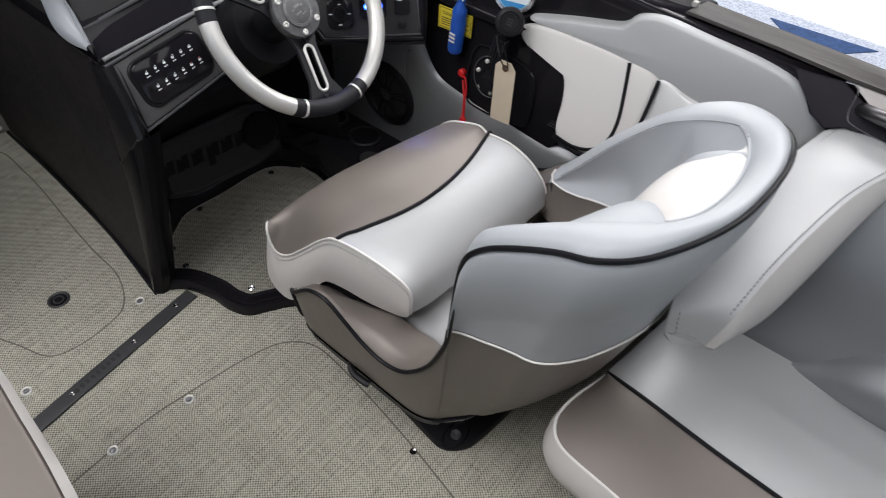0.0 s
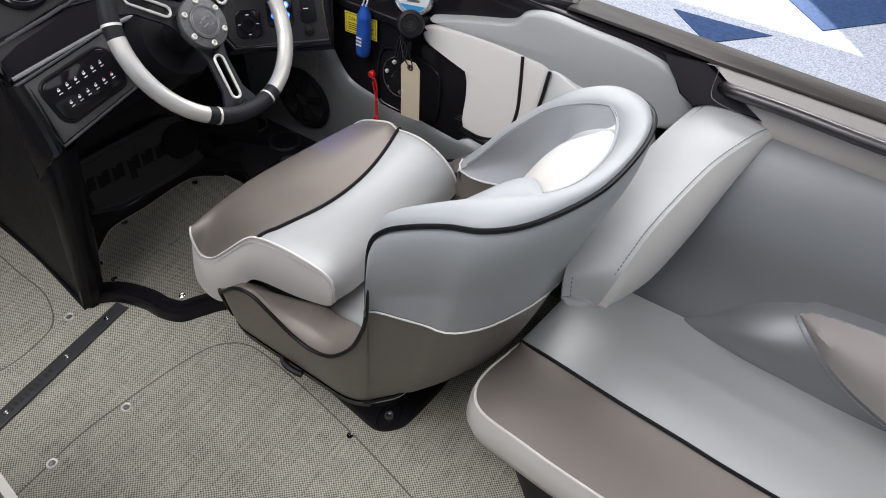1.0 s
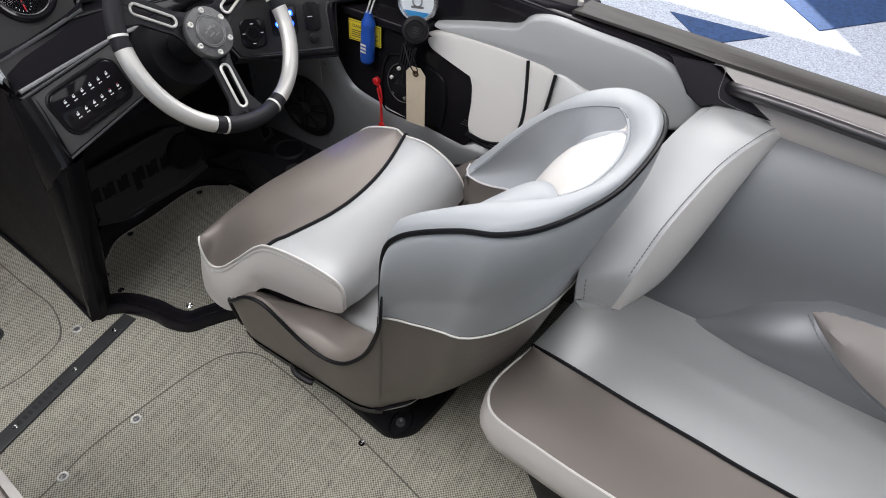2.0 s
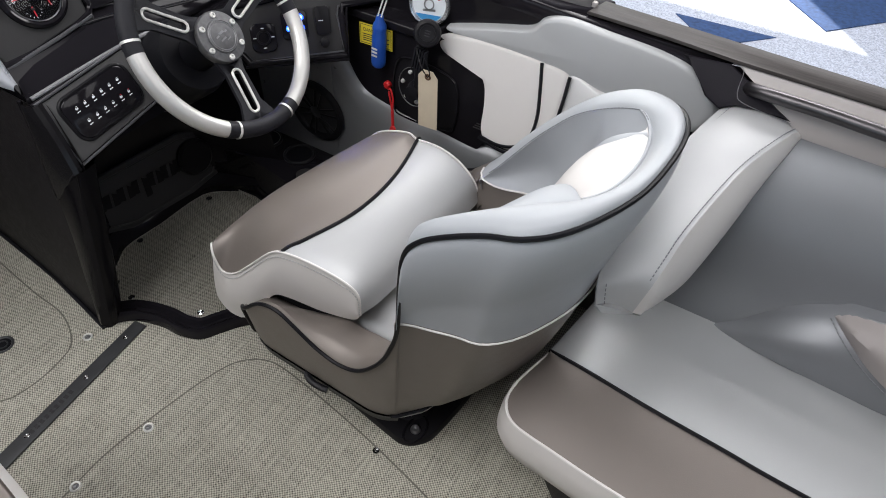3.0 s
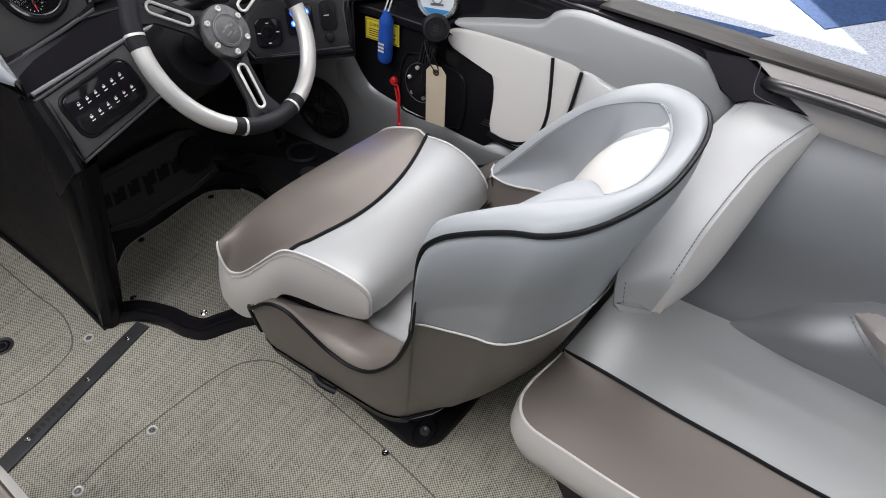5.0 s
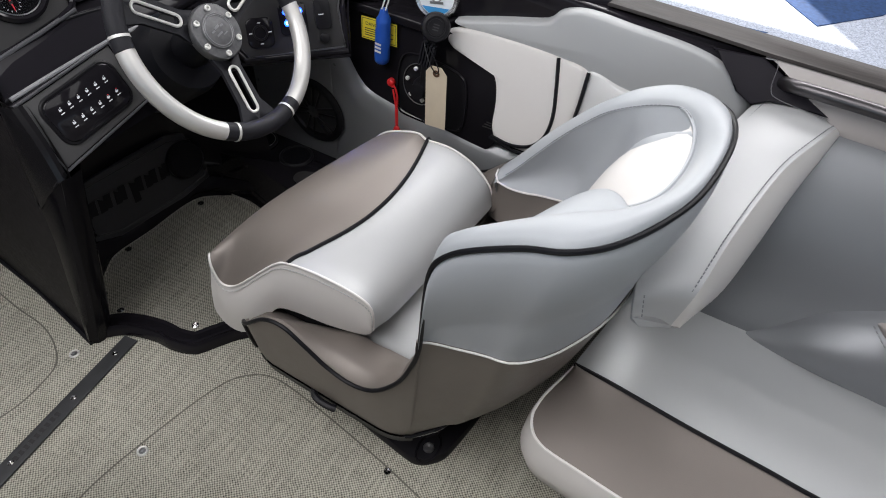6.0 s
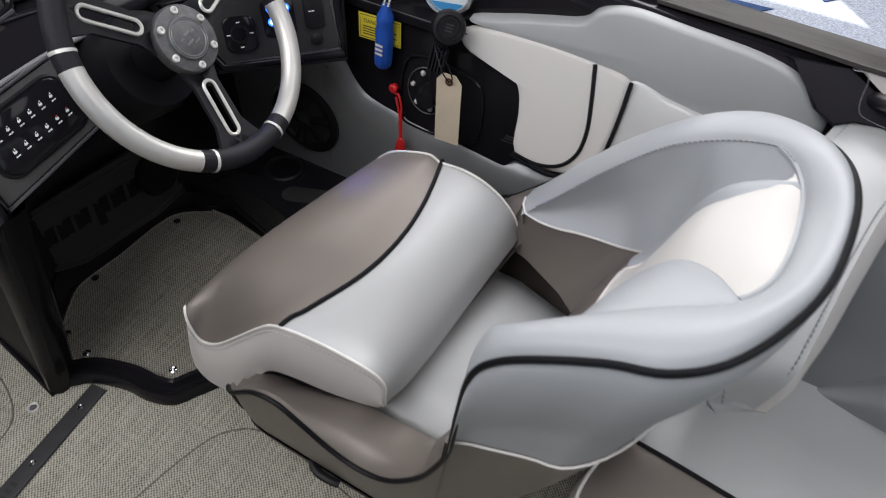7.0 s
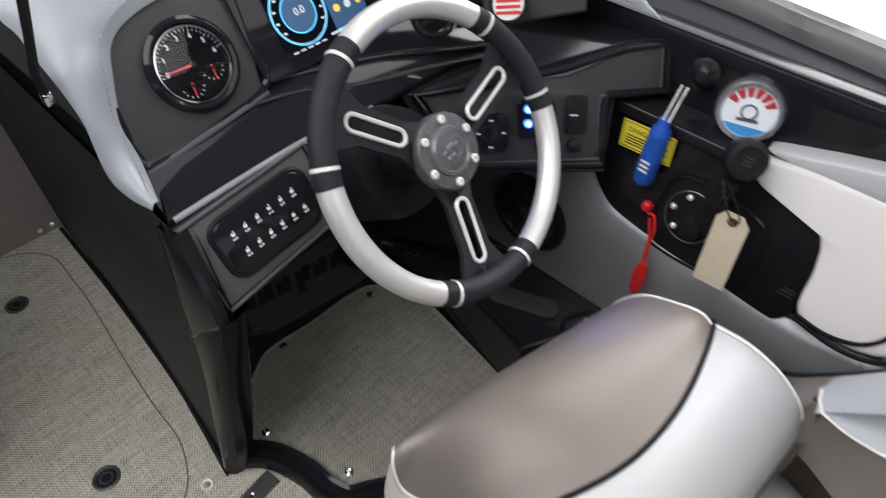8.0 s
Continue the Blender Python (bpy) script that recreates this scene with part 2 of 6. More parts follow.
def prism(pts, depth, bevel=0.0, seg=3, bm=None):
    """A plate with the outline pts, as deep as the vector depth; bevel rounds all its long edges."""
    bm = bm or bmesh.new()
    P, D = [V(p) for p in pts], V(depth)
    a = [bm.verts.new(p) for p in P]
    b = [bm.verts.new(p + D) for p in P]
    n = len(P)
    fa, fb = bm.faces.new(a), bm.faces.new(list(reversed(b)))
    for i in range(n):
        bm.faces.new((a[i], b[i], b[(i + 1) % n], a[(i + 1) % n]))
    if bevel:
        bmesh.ops.bevel(bm, geom=list({e for f in (fa, fb) for e in f.edges}), offset=bevel, segments=seg, profile=0.5, affect="EDGES", clamp_overlap=True)
    return bm


def pillow(outline, depth, puff, edge=0.02, back=True):
    """A stuffed pad: outline, its thickness as a vector, and by how much the middle swells along that vector."""
    P, D = [V(p) for p in outline], V(depth)
    n = D.normalized()
    c = sum(P, Vector()) / len(P)
    R = sum((p - c).length for p in P) / len(P)
    e = min(0.45, edge / R)
    rows = []
    if back:
        rows.append([c + (p - c) * 0.02 for p in P])
    rows.append([p.copy() for p in P])
    for k in range(1, 6):
        a = k / 5 * math.pi / 2
        s = 1 - e * (1 - math.cos(a))
        rows.append([c + (p - c) * s + D - n * edge * (1 - math.sin(a)) if D.length > edge else c + (p - c) * s + D * math.sin(a) for p in P])
    for s in (0.82, 0.66, 0.5, 0.34, 0.18, 0.05):
        s *= 1 - e
        rows.append([c + (p - c) * s + D + n * puff * (1 - (s / (1 - e)) ** 2) for p in P])
    bm = grid(rows, close_u=True)
    bm.verts.ensure_lookup_table()
    m = len(P)
    bm.faces.new([bm.verts[(len(rows) - 1) * m + j] for j in range(m)])
    if back:
        bm.faces.new([bm.verts[j] for j in range(m)])
    return bm


def box(x0, x1, y0, y1, z0, z1, bevel=0.0, seg=2, m=None):
    bm = prism([(x0, y0, z0), (x1, y0, z0), (x1, y1, z0), (x0, y1, z0)], (0, 0, z1 - z0))
    if bevel:
        bmesh.ops.bevel(bm, geom=bm.edges[:], offset=bevel, segments=seg, profile=0.5, affect="EDGES", clamp_overlap=True)
    if m is not None:
        bm.transform(m)
    return bm


def lathe(profile, m=None, seg=32, bm=None, cap=True):
    """Turns a profile of (radius, height) round z."""
    bm = bm or bmesh.new()
    rows = []
    for r, z in profile:
        rows.append([bm.verts.new((max(r, 1e-5) * math.cos(2 * math.pi * j / seg), max(r, 1e-5) * math.sin(2 * math.pi * j / seg), z)) for j in range(seg)])
    for a, b in zip(rows, rows[1:]):
        for j in range(seg):
            bm.faces.new((a[j], a[(j + 1) % seg], b[(j + 1) % seg], b[j]))
    if cap and profile[0][0] > 1e-4:
        bm.faces.new(list(reversed(rows[0])))
    if m is not None:
        bm.transform(m)
    return bm


def basis(o, x, z):
    """A frame at o whose z looks along z and whose x lies near x."""
    z = V(z).normalized()
    x = V(x)
    x = (x - z * x.dot(z)).normalized()
    y = z.cross(x)
    m = Matrix((x, y, z)).transposed().to_4x4()
    m.translation = V(o)
    return m


def rounded(w, h, r, n=5, cx=0.0, cy=0.0):
    """Outline of a rounded rectangle in a frame's xy."""
    out = []
    for sx, sy, a0 in ((1, 1, 0), (-1, 1, 90), (-1, -1, 180), (1, -1, 270)):
        for k in range(n + 1):
            a = radians(a0 + 90 * k / n)
            out.append((cx + sx * (w / 2 - r) + r * math.cos(a), cy + sy * (h / 2 - r) + r * math.sin(a), 0))
    return out


def soften(pts, times=2, cut=0.2):
    """Rounds the corners of a closed outline."""
    P = [V(p) for p in pts]
    for _ in range(times):
        out = []
        for a, b in zip(P, P[1:] + P[:1]):
            c = min(0.5, cut)
            out += [a.lerp(b, c), a.lerp(b, 1 - c)]
        P = out
    return P


def put(pts, m):
    return [m @ V(p) for p in pts]


def stitches(pts, r=0.0011, step=0.0075, duty=0.62):
    """A row of thread stitches along a line."""
    P = [V(p) for p in pts]
    bm = bmesh.new()
    lens = [0.0]
    for a, b in zip(P, P[1:]):
        lens.append(lens[-1] + (b - a).length)

    def at(s):
        for i in range(len(P) - 1):
            if s <= lens[i + 1]:
                t = (s - lens[i]) / max(1e-9, lens[i + 1] - lens[i])
                return P[i].lerp(P[i + 1], t)
        return P[-1]
    s = 0.0
    while s + step < lens[-1]:
        tube([at(s), at(s + step * duty)], r, seg=5, bm=bm)
        s += step
    return bm


def resample(pts, n):
    L = [0.0]
    for a, b in zip(pts, pts[1:]):
        L.append(L[-1] + (b - a).length)
    out = []
    j = 0
    for k in range(n):
        s = L[-1] * (k / (n - 1)) ** 1.0
        while j < len(pts) - 2 and L[j + 1] < s:
            j += 1
        out.append(pts[j].lerp(pts[j + 1], (s - L[j]) / max(1e-9, L[j + 1] - L[j])))
    return out


# ---- the hall round the boat ----
HALL = -0.9
hall_floor_mat = material("hall_carpet", (0.36, 0.39, 0.46), 0.95, vary=0.95, vary_scale=95)
blue_mat = material("hall_carpet_blue", (0.020, 0.050, 0.135), 0.95, vary=0.75, vary_scale=34)
tagged(part("floor", box(-7, 8, -8, 8, HALL - 0.1, HALL), hall_floor_mat), "speckled pale blue-grey showroom carpet", "floor", kind="structure")


def floor_patch(pts):
    return tagged(part("carpet_tile", prism([(x, y, HALL + 0.001) for x, y in pts], (0, 0, 0.006), 0.002), blue_mat),
                  "dark blue carpet inlay on the showroom floor", "carpet", "blue inlays", "structure")


floor_patch([(4.10, -0.15), (3.79, -0.476), (4.15, -0.80)])
floor_patch([(4.78, -0.74), (4.43, -1.06), (4.85, -1.42), (6.2, -2.0), (6.6, -1.2)])

tagged(part("ceiling", box(-7, 8, -8, 8, 3.2, 3.3), CEIL), "plain off-white showroom ceiling", "ceiling", kind="structure")


def wall_with_opening(name, axis, at, lo, hi, w0, w1, z0, z1):
    bm = bmesh.new()
    for a, b, c, d in ((lo, w0, HALL, 3.2), (w1, hi, HALL, 3.2), (w0, w1, HALL, z0), (w0, w1, z1, 3.2)):
        if axis == "x":
            q = [(at, a, c), (at, b, c), (at, b, d), (at, a, d)]
            dep = (0.15, 0, 0)
        else:
            q = [(a, at, c), (b, at, c), (b, at, d), (a, at, d)]
            dep = (0, 0.15, 0)
        prism(q, dep, bm=bm)
    return tagged(part(name, bm, WALLPAINT), "pale painted showroom wall with a wide window opening", "wall", kind="structure")


wall_with_opening("wall_east", "x", 8.0, -8, 8, 1.60, 7.2, -0.4, 2.5)
wall_with_opening("wall_south", "y", -8.15, -7, 8, -5, 3, -0.4, 2.6)
wall_with_opening("wall_west", "x", -7.15, -8, 8, -5.0, 3.0, -0.2, 2.6)
tagged(part("wall_north", prism([(-7, 8, HALL), (8, 8, HALL), (8, 8, 3.2), (-7, 8, 3.2)], (0, 0.15, 0)), WALLPAINT), "plain pale painted showroom wall", "wall", kind="structure")

# ---- boat: cockpit floor ----
tagged(part("floor", box(-0.92, 0.72, -2.4, 0.90, -0.05, 0.0), CARPET), "grey-beige woven marine flooring in the cockpit", "floor", kind="structure")
HATCH = spline([(-0.30, 0.25, 0), (-0.266, 0.16, 0), (-0.24, 0.088, 0), (-0.19, 0.066, 0), (-0.12, 0.068, 0), (-0.068, 0.09, 0), (-0.031, 0.171, 0), (-0.024, 0.277, 0), (-0.010, 0.417, 0), (0.008, 0.567, 0), (0.015, 0.682, 0), (0.017, 0.741, 0), (0.009, 0.778, 0), (-0.023, 0.819, 0), (-0.068, 0.844, 0)], 8)
AISLE = spline([(-0.62, -0.20, 0), (-0.30, -0.186, 0), (-0.197, -0.182, 0), (-0.078, -0.198, 0), (0.03, -0.22, 0), (0.088, -0.245, 0), (0.122, -0.295, 0), (0.121, -0.376, 0), (0.096, -0.539, 0), (0.064, -0.692, 0), (0.0, -0.95, 0), (-0.06, -1.25, 0)], 8)


def seam_line(pts, w=0.0016):
    side = []
    for i, p in enumerate(pts):
        d = (pts[min(i + 1, len(pts) - 1)] - pts[max(i - 1, 0)]).normalized()
        o = Vector((-d.y, d.x, 0)) * w
        side.append((p - o + V((0, 0, 0.0006)), p + V((0, 0, 0.0012)), p + o + V((0, 0, 0.0006))))
    return grid(side)


tagged(part("trim", seam_line(HATCH), GROOVE), "pressed seam line round the floor hatch in the woven flooring", "seam", kind="structure")
tagged(part("trim", seam_line(AISLE), GROOVE), "pressed seam line in the woven flooring beside the helm seat", "seam", kind="structure")

strip = thing("threshold_strip", (-0.25, -0.03, 0), "black metal threshold strip screwed across the flooring", "threshold")
part("bar", prism([(0.043, 0.020, 0.0), (0.046, -0.012, 0.0), (-0.62, -0.092, 0.0), (-0.62, -0.056, 0.0)], (0, 0, 0.006), 0.0025), STRIP, strip)
for q in ((0.0, 0.0), (-0.111, -0.014), (-0.256, -0.030), (-0.40, -0.048), (-0.54, -0.064)):
    part("screw", lathe([(0.0055, 0.005), (0.0055, 0.0065), (0.004, 0.008), (0.0015, 0.0078), (0, 0.007)], Matrix.Translation((q[0], q[1], 0)), 14), CHROME, strip)


# plain blocks in place of faint embossed lettering on the strip
for k in range(9):
    c = V((-0.150 - 0.012 * k, -0.0185 - 0.00145 * k, 0.0062))
    part("lettering_block", box(-0.004, 0.0035, -0.005, 0.005, -0.0002, 0.0003, m=Matrix.Translation(c) @ Matrix.Rotation(0.12, 4, "Z")), PANEL, strip)


def snap(x, y, big=True):
    s = thing("snap_stud", (x, y, 0), "bright metal snap stud set in the woven flooring", "snap stud", "flooring snaps")
    r = 0.0105 if big else 0.0075
    part("ring", lathe([(r, 0.0), (r, 0.0015), (r * 0.86, 0.0032), (r * 0.66, 0.0028), (r * 0.6, 0.001)], Matrix.Translation((x, y, 0)), 20), BRIGHT if big else CHROME, s)
    part("socket", lathe([(r * 0.6, 0.0006), (r * 0.36, 0.0008), (r * 0.30, 0.0035), (0, 0.004)], Matrix.Translation((x, y, 0)), 16), ALU if big else CHROME, s)


for q in ((-0.041, 0.072), (-0.120, -0.206), (-0.272, -0.188), (-0.309, 0.045)):
    snap(*q)
snap(0.077, -0.607, False)


def drain(x, y):
    d = thing("floor_drain", (x, y, 0), "round black recessed drain in the woven flooring", "drain", "floor drains")
    part("rim", lathe([(0.023, 0.0), (0.023, 0.002), (0.020, 0.003), (0.017, 0.0005)], Matrix.Translation((x, y, 0)), 28), STRIP, d)
    part("grate", tube([V((x + 0.010 * math.cos(2 * math.pi * k / 20), y + 0.010 * math.sin(2 * math.pi * k / 20), 0.0012)) for k in range(20)], 0.0016, True, 6), STRIP, d)
    part("well", lathe([(0.017, 0.0006), (0.012, 0.0008), (0, 0.0009)], Matrix.Translation((x, y, 0)), 24), PIPE_BLACK, d)


drain(-0.151, 0.205)
drain(-0.097, 0.687)

# footwell mat
mat_out = spline([(0.070, 0.088, 0), (0.082, 0.130, 0), (0.108, 0.162, 0), (0.150, 0.192, 0), (0.195, 0.213, 0), (0.29, 0.206, 0), (0.39, 0.204, 0), (0.440, 0.188, 0), (0.480, 0.134, 0), (0.482, 0.085, 0), (0.466, -0.05, 0), (0.44, -0.25, 0), (0.30, -0.255, 0), (0.165, -0.16, 0), (0.108, -0.085, 0), (0.072, 0.03, 0)], 3, True)
mat = thing("footwell_mat", (0.27, 0.03, 0), "woven grey footwell mat snapped down under the wheel", "mat")
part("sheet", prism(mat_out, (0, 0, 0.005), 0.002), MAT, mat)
for q in ((0.217, 0.203), (0.083, 0.077), (0.421, 0.177), (0.136, -0.085), (0.095, 0.142)):
    part("snap", lathe([(0.0075, 0.004), (0.0075, 0.007), (0.005, 0.0085), (0.003, 0.0075), (0, 0.009)], Matrix.Translation((q[0], q[1], 0)), 18), CHROME, mat, "small metal snap")

# moulded black lip round the footwell opening
lip = thing("footwell_lip", (0.1, -0.05, 0), "glossy black moulded lip along the footwell edge", "trim")
LF = [(0.012, 0.058), (0.045, 0.02), (0.064, -0.04), (0.068, -0.09), (0.085, -0.135), (0.125, -0.162), (0.165, -0.19), (0.22, -0.25)]
rows = []
for p in spline([(x, y, 0) for x, y in LF], 8):
    rows.append(p)
sect = []
for i, p in enumerate(rows):
    d = (rows[min(i + 1, len(rows) - 1)] - rows[max(i - 1, 0)]).normalized()
    o = Vector((-d.y, d.x, 0)) * 1.0
    sect.append([p + o * a + V((0, 0, b)) for a, b in ((0.0, 0.0), (0.001, 0.02), (0.006, 0.027), (0.013, 0.024), (0.016, 0.014), (0.028, 0.012), (0.034, 0.022), (0.041, 0.024), (0.045, 0.0))])
part("moulding", grid(sect), GLOSS, lip)

# ---- helm seat ----
seat = thing("helm_seat", (0.30, -0.62, 0), "grey, taupe and white vinyl bucket seat on a black pedestal", "boat seat")
# upper edge of the shell, from the front of one side over the arm, round the back and down the other arm
EDGE = [(0.075, -0.335, 0.262), (0.060, -0.362, 0.288), (0.058, -0.405, 0.330), (0.058, -0.444, 0.340), (0.058, -0.480, 0.320), (0.058, -0.522, 0.293), (0.058, -0.565, 0.283), (0.058, -0.606, 0.300),
        (0.060, -0.645, 0.350), (0.062, -0.667, 0.405), (0.063, -0.678, 0.455), (0.063, -0.683, 0.540), (0.064, -0.690, 0.606), (0.068, -0.708, 0.636), (0.073, -0.740, 0.658), (0.081, -0.785, 0.678),
        (0.086, -0.825, 0.690), (0.111, -0.860, 0.696), (0.160, -0.890, 0.699), (0.222, -0.912, 0.701), (0.300, -0.920, 0.702), (0.360, -0.916, 0.699), (0.412, -0.901, 0.688), (0.455, -0.873, 0.672),
        (0.490, -0.835, 0.650), (0.516, -0.790, 0.615), (0.528, -0.745, 0.575), (0.533, -0.705, 0.535), (0.537, -0.660, 0.482), (0.535, -0.620, 0.432), (0.526, -0.575, 0.386), (0.520, -0.53, 0.352), (0.520, -0.44, 0.332), (0.520, -0.365, 0.290), (0.505, -0.335, 0.262)]
EDGE = spline(EDGE, 5)
NE = len(EDGE)
ARM0, ARM1 = 10 * 5, 30 * 5          # where the grey arms begin and end


def base_point(p):
    """The foot of the shell below a point of its upper edge."""
    x, y = p.x, p.y
    cx = 0.292
    d = max(0.0, -y - 0.58)
    k = min(1.0, d / 0.35)
    k = k * k * (3 - 2 * k)
    bx = cx + (x - cx) * (0.93 - 0.25 * k)
    by = y + (0.5 * d * d / 0.24 if d < 0.12 else 0.5 * (d - 0.06))
    by += 0.046 * k ** 0.7 * max(0.0, min(1.0, (abs(x - cx) - 0.03) / 0.16)) + 0.025 * max(0.0, min(1.0, (d - 0.20) / 0.12))
    return V((bx, by, 0.150 + 0.02 * max(0, min(1, (y + 0.62) / 0.3))))


def bulge(p):
    return 0.72 - 0.17 * max(0.0, min(1.0, (-p.y - 0.72) / 0.16))


def shell_rows(i0, i1, z_from, z_to, n):
    out = []
    for i in range(i0, i1 + 1):
        t = EDGE[i]
        b = base_point(t)
        lo = b.z if z_from is None else z_from(t)
        hi = t.z if z_to is None else min(t.z, z_to(t))
        row = []
        for k in range(n + 1):
            z = lo + (hi - lo) * k / n
            f = (z - b.z) / max(1e-6, t.z - b.z)
            g = f ** bulge(t)
            p = b.lerp(t, g)
            p.z = z
            # the padding swells just under the piping
            out_dir = V((p.x - 0.292, p.y + 0.62, 0)).normalized()
            u = min(1.0, (t.z - z) / 0.15)
            p += out_dir * 0.011 * math.sin(math.pi * u ** 0.62)
            row.append(p)
        out.append(row)
    return out


SEAM = lambda t: 0.458 - 0.008 * max(0.0, min(1.0, (-t.y - 0.66) / 0.22))
rows_low = []
for i in range(NE):
    t = EDGE[i]
    top = SEAM(t) if ARM0 <= i <= ARM1 and t.z > SEAM(t) else t.z
    b = base_point(t)
    row = []
    for k in range(9):
        z = b.z + (top - b.z) * k / 8
        f = ((z - b.z) / max(1e-6, t.z - b.z)) ** bulge(t)
        p = b.lerp(t, f)
        p.z = z
        row.append(p)
    rows_low.append(row)
part("base_shell", thick(grid(rows_low), 0.006), V_TAUPE, seat, "taupe vinyl lower shell")
part("arm_shell", grid(shell_rows(ARM0, ARM1, lambda t: min(SEAM(t), t.z - 0.002), None, 22)), V_GREY, seat, "blue-grey vinyl outer shell")
part("seam_piping", tube([r[-1] + (r[-1] - V((0.292, -0.62, r[-1].z))).normalized() * 0.003 for r in rows_low[ARM0:ARM1 - 8:2]], 0.0016, seg=6), PIPE_WHITE, seat)
part("edge_piping", tube([p + (p - V((0.292, -0.60, p.z))).normalized() * 0.003 for p in [p + V((0, 0.003, 0)) for p in rows_low[0][:-1]] + EDGE[1:-4]], 0.0034, seg=8), PIPE_BLACK, seat)
bot = [base_point(p) + (base_point(p) - V((0.292, -0.5, 0.15))).normalized() * 0.003 for p in EDGE]
part("foot_piping", tube(bot[45:125], 0.0036, seg=6), PIPE_BLACK, seat)
skirt = []
for k, p in enumerate(bot[50:112]):
    c = V((0.292, -0.50, p.z))
    g = math.sin(math.pi * k / 61) ** 0.7
    skirt.append([p + V((0, 0, -0.002)), c + (p - c) * (1 - 0.004 * g) + V((0, 0, -0.010 * g)), c + (p - c) * (1 - 0.02 * g) + V((0, 0, -0.020 * g)), c + (p - c) * (1 - 0.10 * g) + V((0, 0, -0.023 * g))])
part("base_skirt", grid(skirt), V_PALE, seat, "pale grey vinyl under the shell")
plate = []
for p in bot[2:62]:
    c = V((0.292, -0.50, p.z))
    plate.append([p + V((0, 0, -0.001)), c + (p - c) * 0.985 + V((0, 0, -0.010)), c + (p - c) * 0.975 + V((0, 0, -0.026)), c + (p - c) * 0.86 + V((0, 0, -0.028))])
part("base_plate", grid(plate), SATIN, seat, "black base plate under the shell")
# the front of the base between its two sides
front = [[a.lerp(b, k / 8) + V((0, 0.003 * math.sin(math.pi * k / 8) - 0.004, 0)) for a, b in zip(rows_low[0][:-2], rows_low[-1][:-2])] for k in range(9)]
part("front_panel", thick(grid(front), 0.006), V_TAUPE, seat)

# padded rim from the piping over the top to the inner stitch line
INNER = spline([(0.115, -0.664, 0.455), (0.116, -0.668, 0.540), (0.112, -0.684, 0.604), (0.110, -0.706, 0.630), (0.122, -0.742, 0.650), (0.142, -0.785, 0.668), (0.155, -0.815, 0.680),
                (0.165, -0.842, 0.688), (0.188, -0.868, 0.692), (0.232, -0.883, 0.687), (0.300, -0.888, 0.682), (0.348, -0.880, 0.688), (0.385, -0.858, 0.689), (0.405, -0.832, 0.675),
                (0.416, -0.797, 0.655), (0.424, -0.757, 0.626), (0.431, -0.725, 0.590), (0.436, -0.692, 0.548), (0.443, -0.665, 0.508), (0.455, -0.625, 0.447), (0.464, -0.592, 0.402)], 5)
rimrows = []
for i, inner in enumerate(INNER):
    t = EDGE[ARM0 + i]
    swell = 0.017 - 0.006 * max(0.0, 1 - abs(i - 48) / 22) + 0.005 * max(0.0, min(1.0, (i - 60) / 15))
    swell *= min(1.0, 0.45 + (100 - i) / 12)
    rimrows.append([t.lerp(inner, k / 14) + V((0, 0, swell * math.sin(math.pi * (k / 14) ** 0.85) ** 0.62)) for k in range(15)])
part("rim_pad", grid(rimrows), V_GREY, seat, "padded blue-grey rim", sharp=85)
# the far end of the rim closes in a rounded tip
tip = rimrows[-1]
part("rim_tip", grid([tip, [p + V((-0.004, 0.006, -0.008)) for p in tip], [tip[0].lerp(tip[-1], k / 14) + V((0, 0, -0.030)) for k in range(15)]]), V_GREY, seat)

# inside of the shell: grey lining under the stitch line, taupe below its white seam
SEAM_FAR = spline([(0.464, -0.594, 0.398), (0.453, -0.622, 0.404), (0.444, -0.652, 0.415), (0.440, -0.678, 0.425), (0.431, -0.709, 0.438), (0.420, -0.743, 0.452), (0.389, -0.771, 0.489)], 6)
BAND_OUT = spline([(0.389, -0.771, 0.489), (0.389, -0.785, 0.527), (0.386, -0.797, 0.565), (0.379, -0.808, 0.604), (0.374, -0.826, 0.640), (0.366, -0.850, 0.664), (0.352, -0.877, 0.686)], 6)
BAND_IN = spline([(0.346, -0.760, 0.494), (0.348, -0.777, 0.511), (0.348, -0.789, 0.541), (0.343, -0.800, 0.581), (0.339, -0.809, 0.619), (0.333, -0.824, 0.652), (0.333, -0.850, 0.675), (0.337, -0.882, 0.686)], 6)
top_c = resample(list(reversed(INNER[55:])), 44)
low_c = resample(SEAM_FAR + BAND_OUT[1:], 44)
lining = []
for j, (a, b) in enumerate(zip(top_c, low_c)):
    deep = 0.024 * math.sin(math.pi * min(1.0, j / 32)) ** 0.8 if j < 32 else 0.0
    lining.append([a.lerp(b, k / 9) + V((0.8, -0.5, 0)) * deep * math.sin(math.pi * k / 9) for k in range(10)])
part("inner_lining", grid(lining), V_GREY, seat, sharp=85)
near_low = resample([V((0.112, -0.680, 0.36)), V((0.114, -0.71, 0.36)), V((0.118, -0.735, 0.42)), V((0.118, -0.76, 0.50)), V((0.135, -0.83, 0.62)), V((0.160, -0.860, 0.68))], 40)
part("near_lining", grid([[a.lerp(b, k / 5) for k in range(6)] for a, b in zip(resample(INNER[:38], 40), near_low)]), V_GREY, seat)
part("lining_seam", tube([tip[7] + V((-0.002, 0.006, -0.004)), tip[11] + V((-0.002, 0.007, -0.004))] + [p + V((-0.002, 0.002, 0.001)) for p in SEAM_FAR], 0.0018, seg=6), PIPE_WHITE, seat)
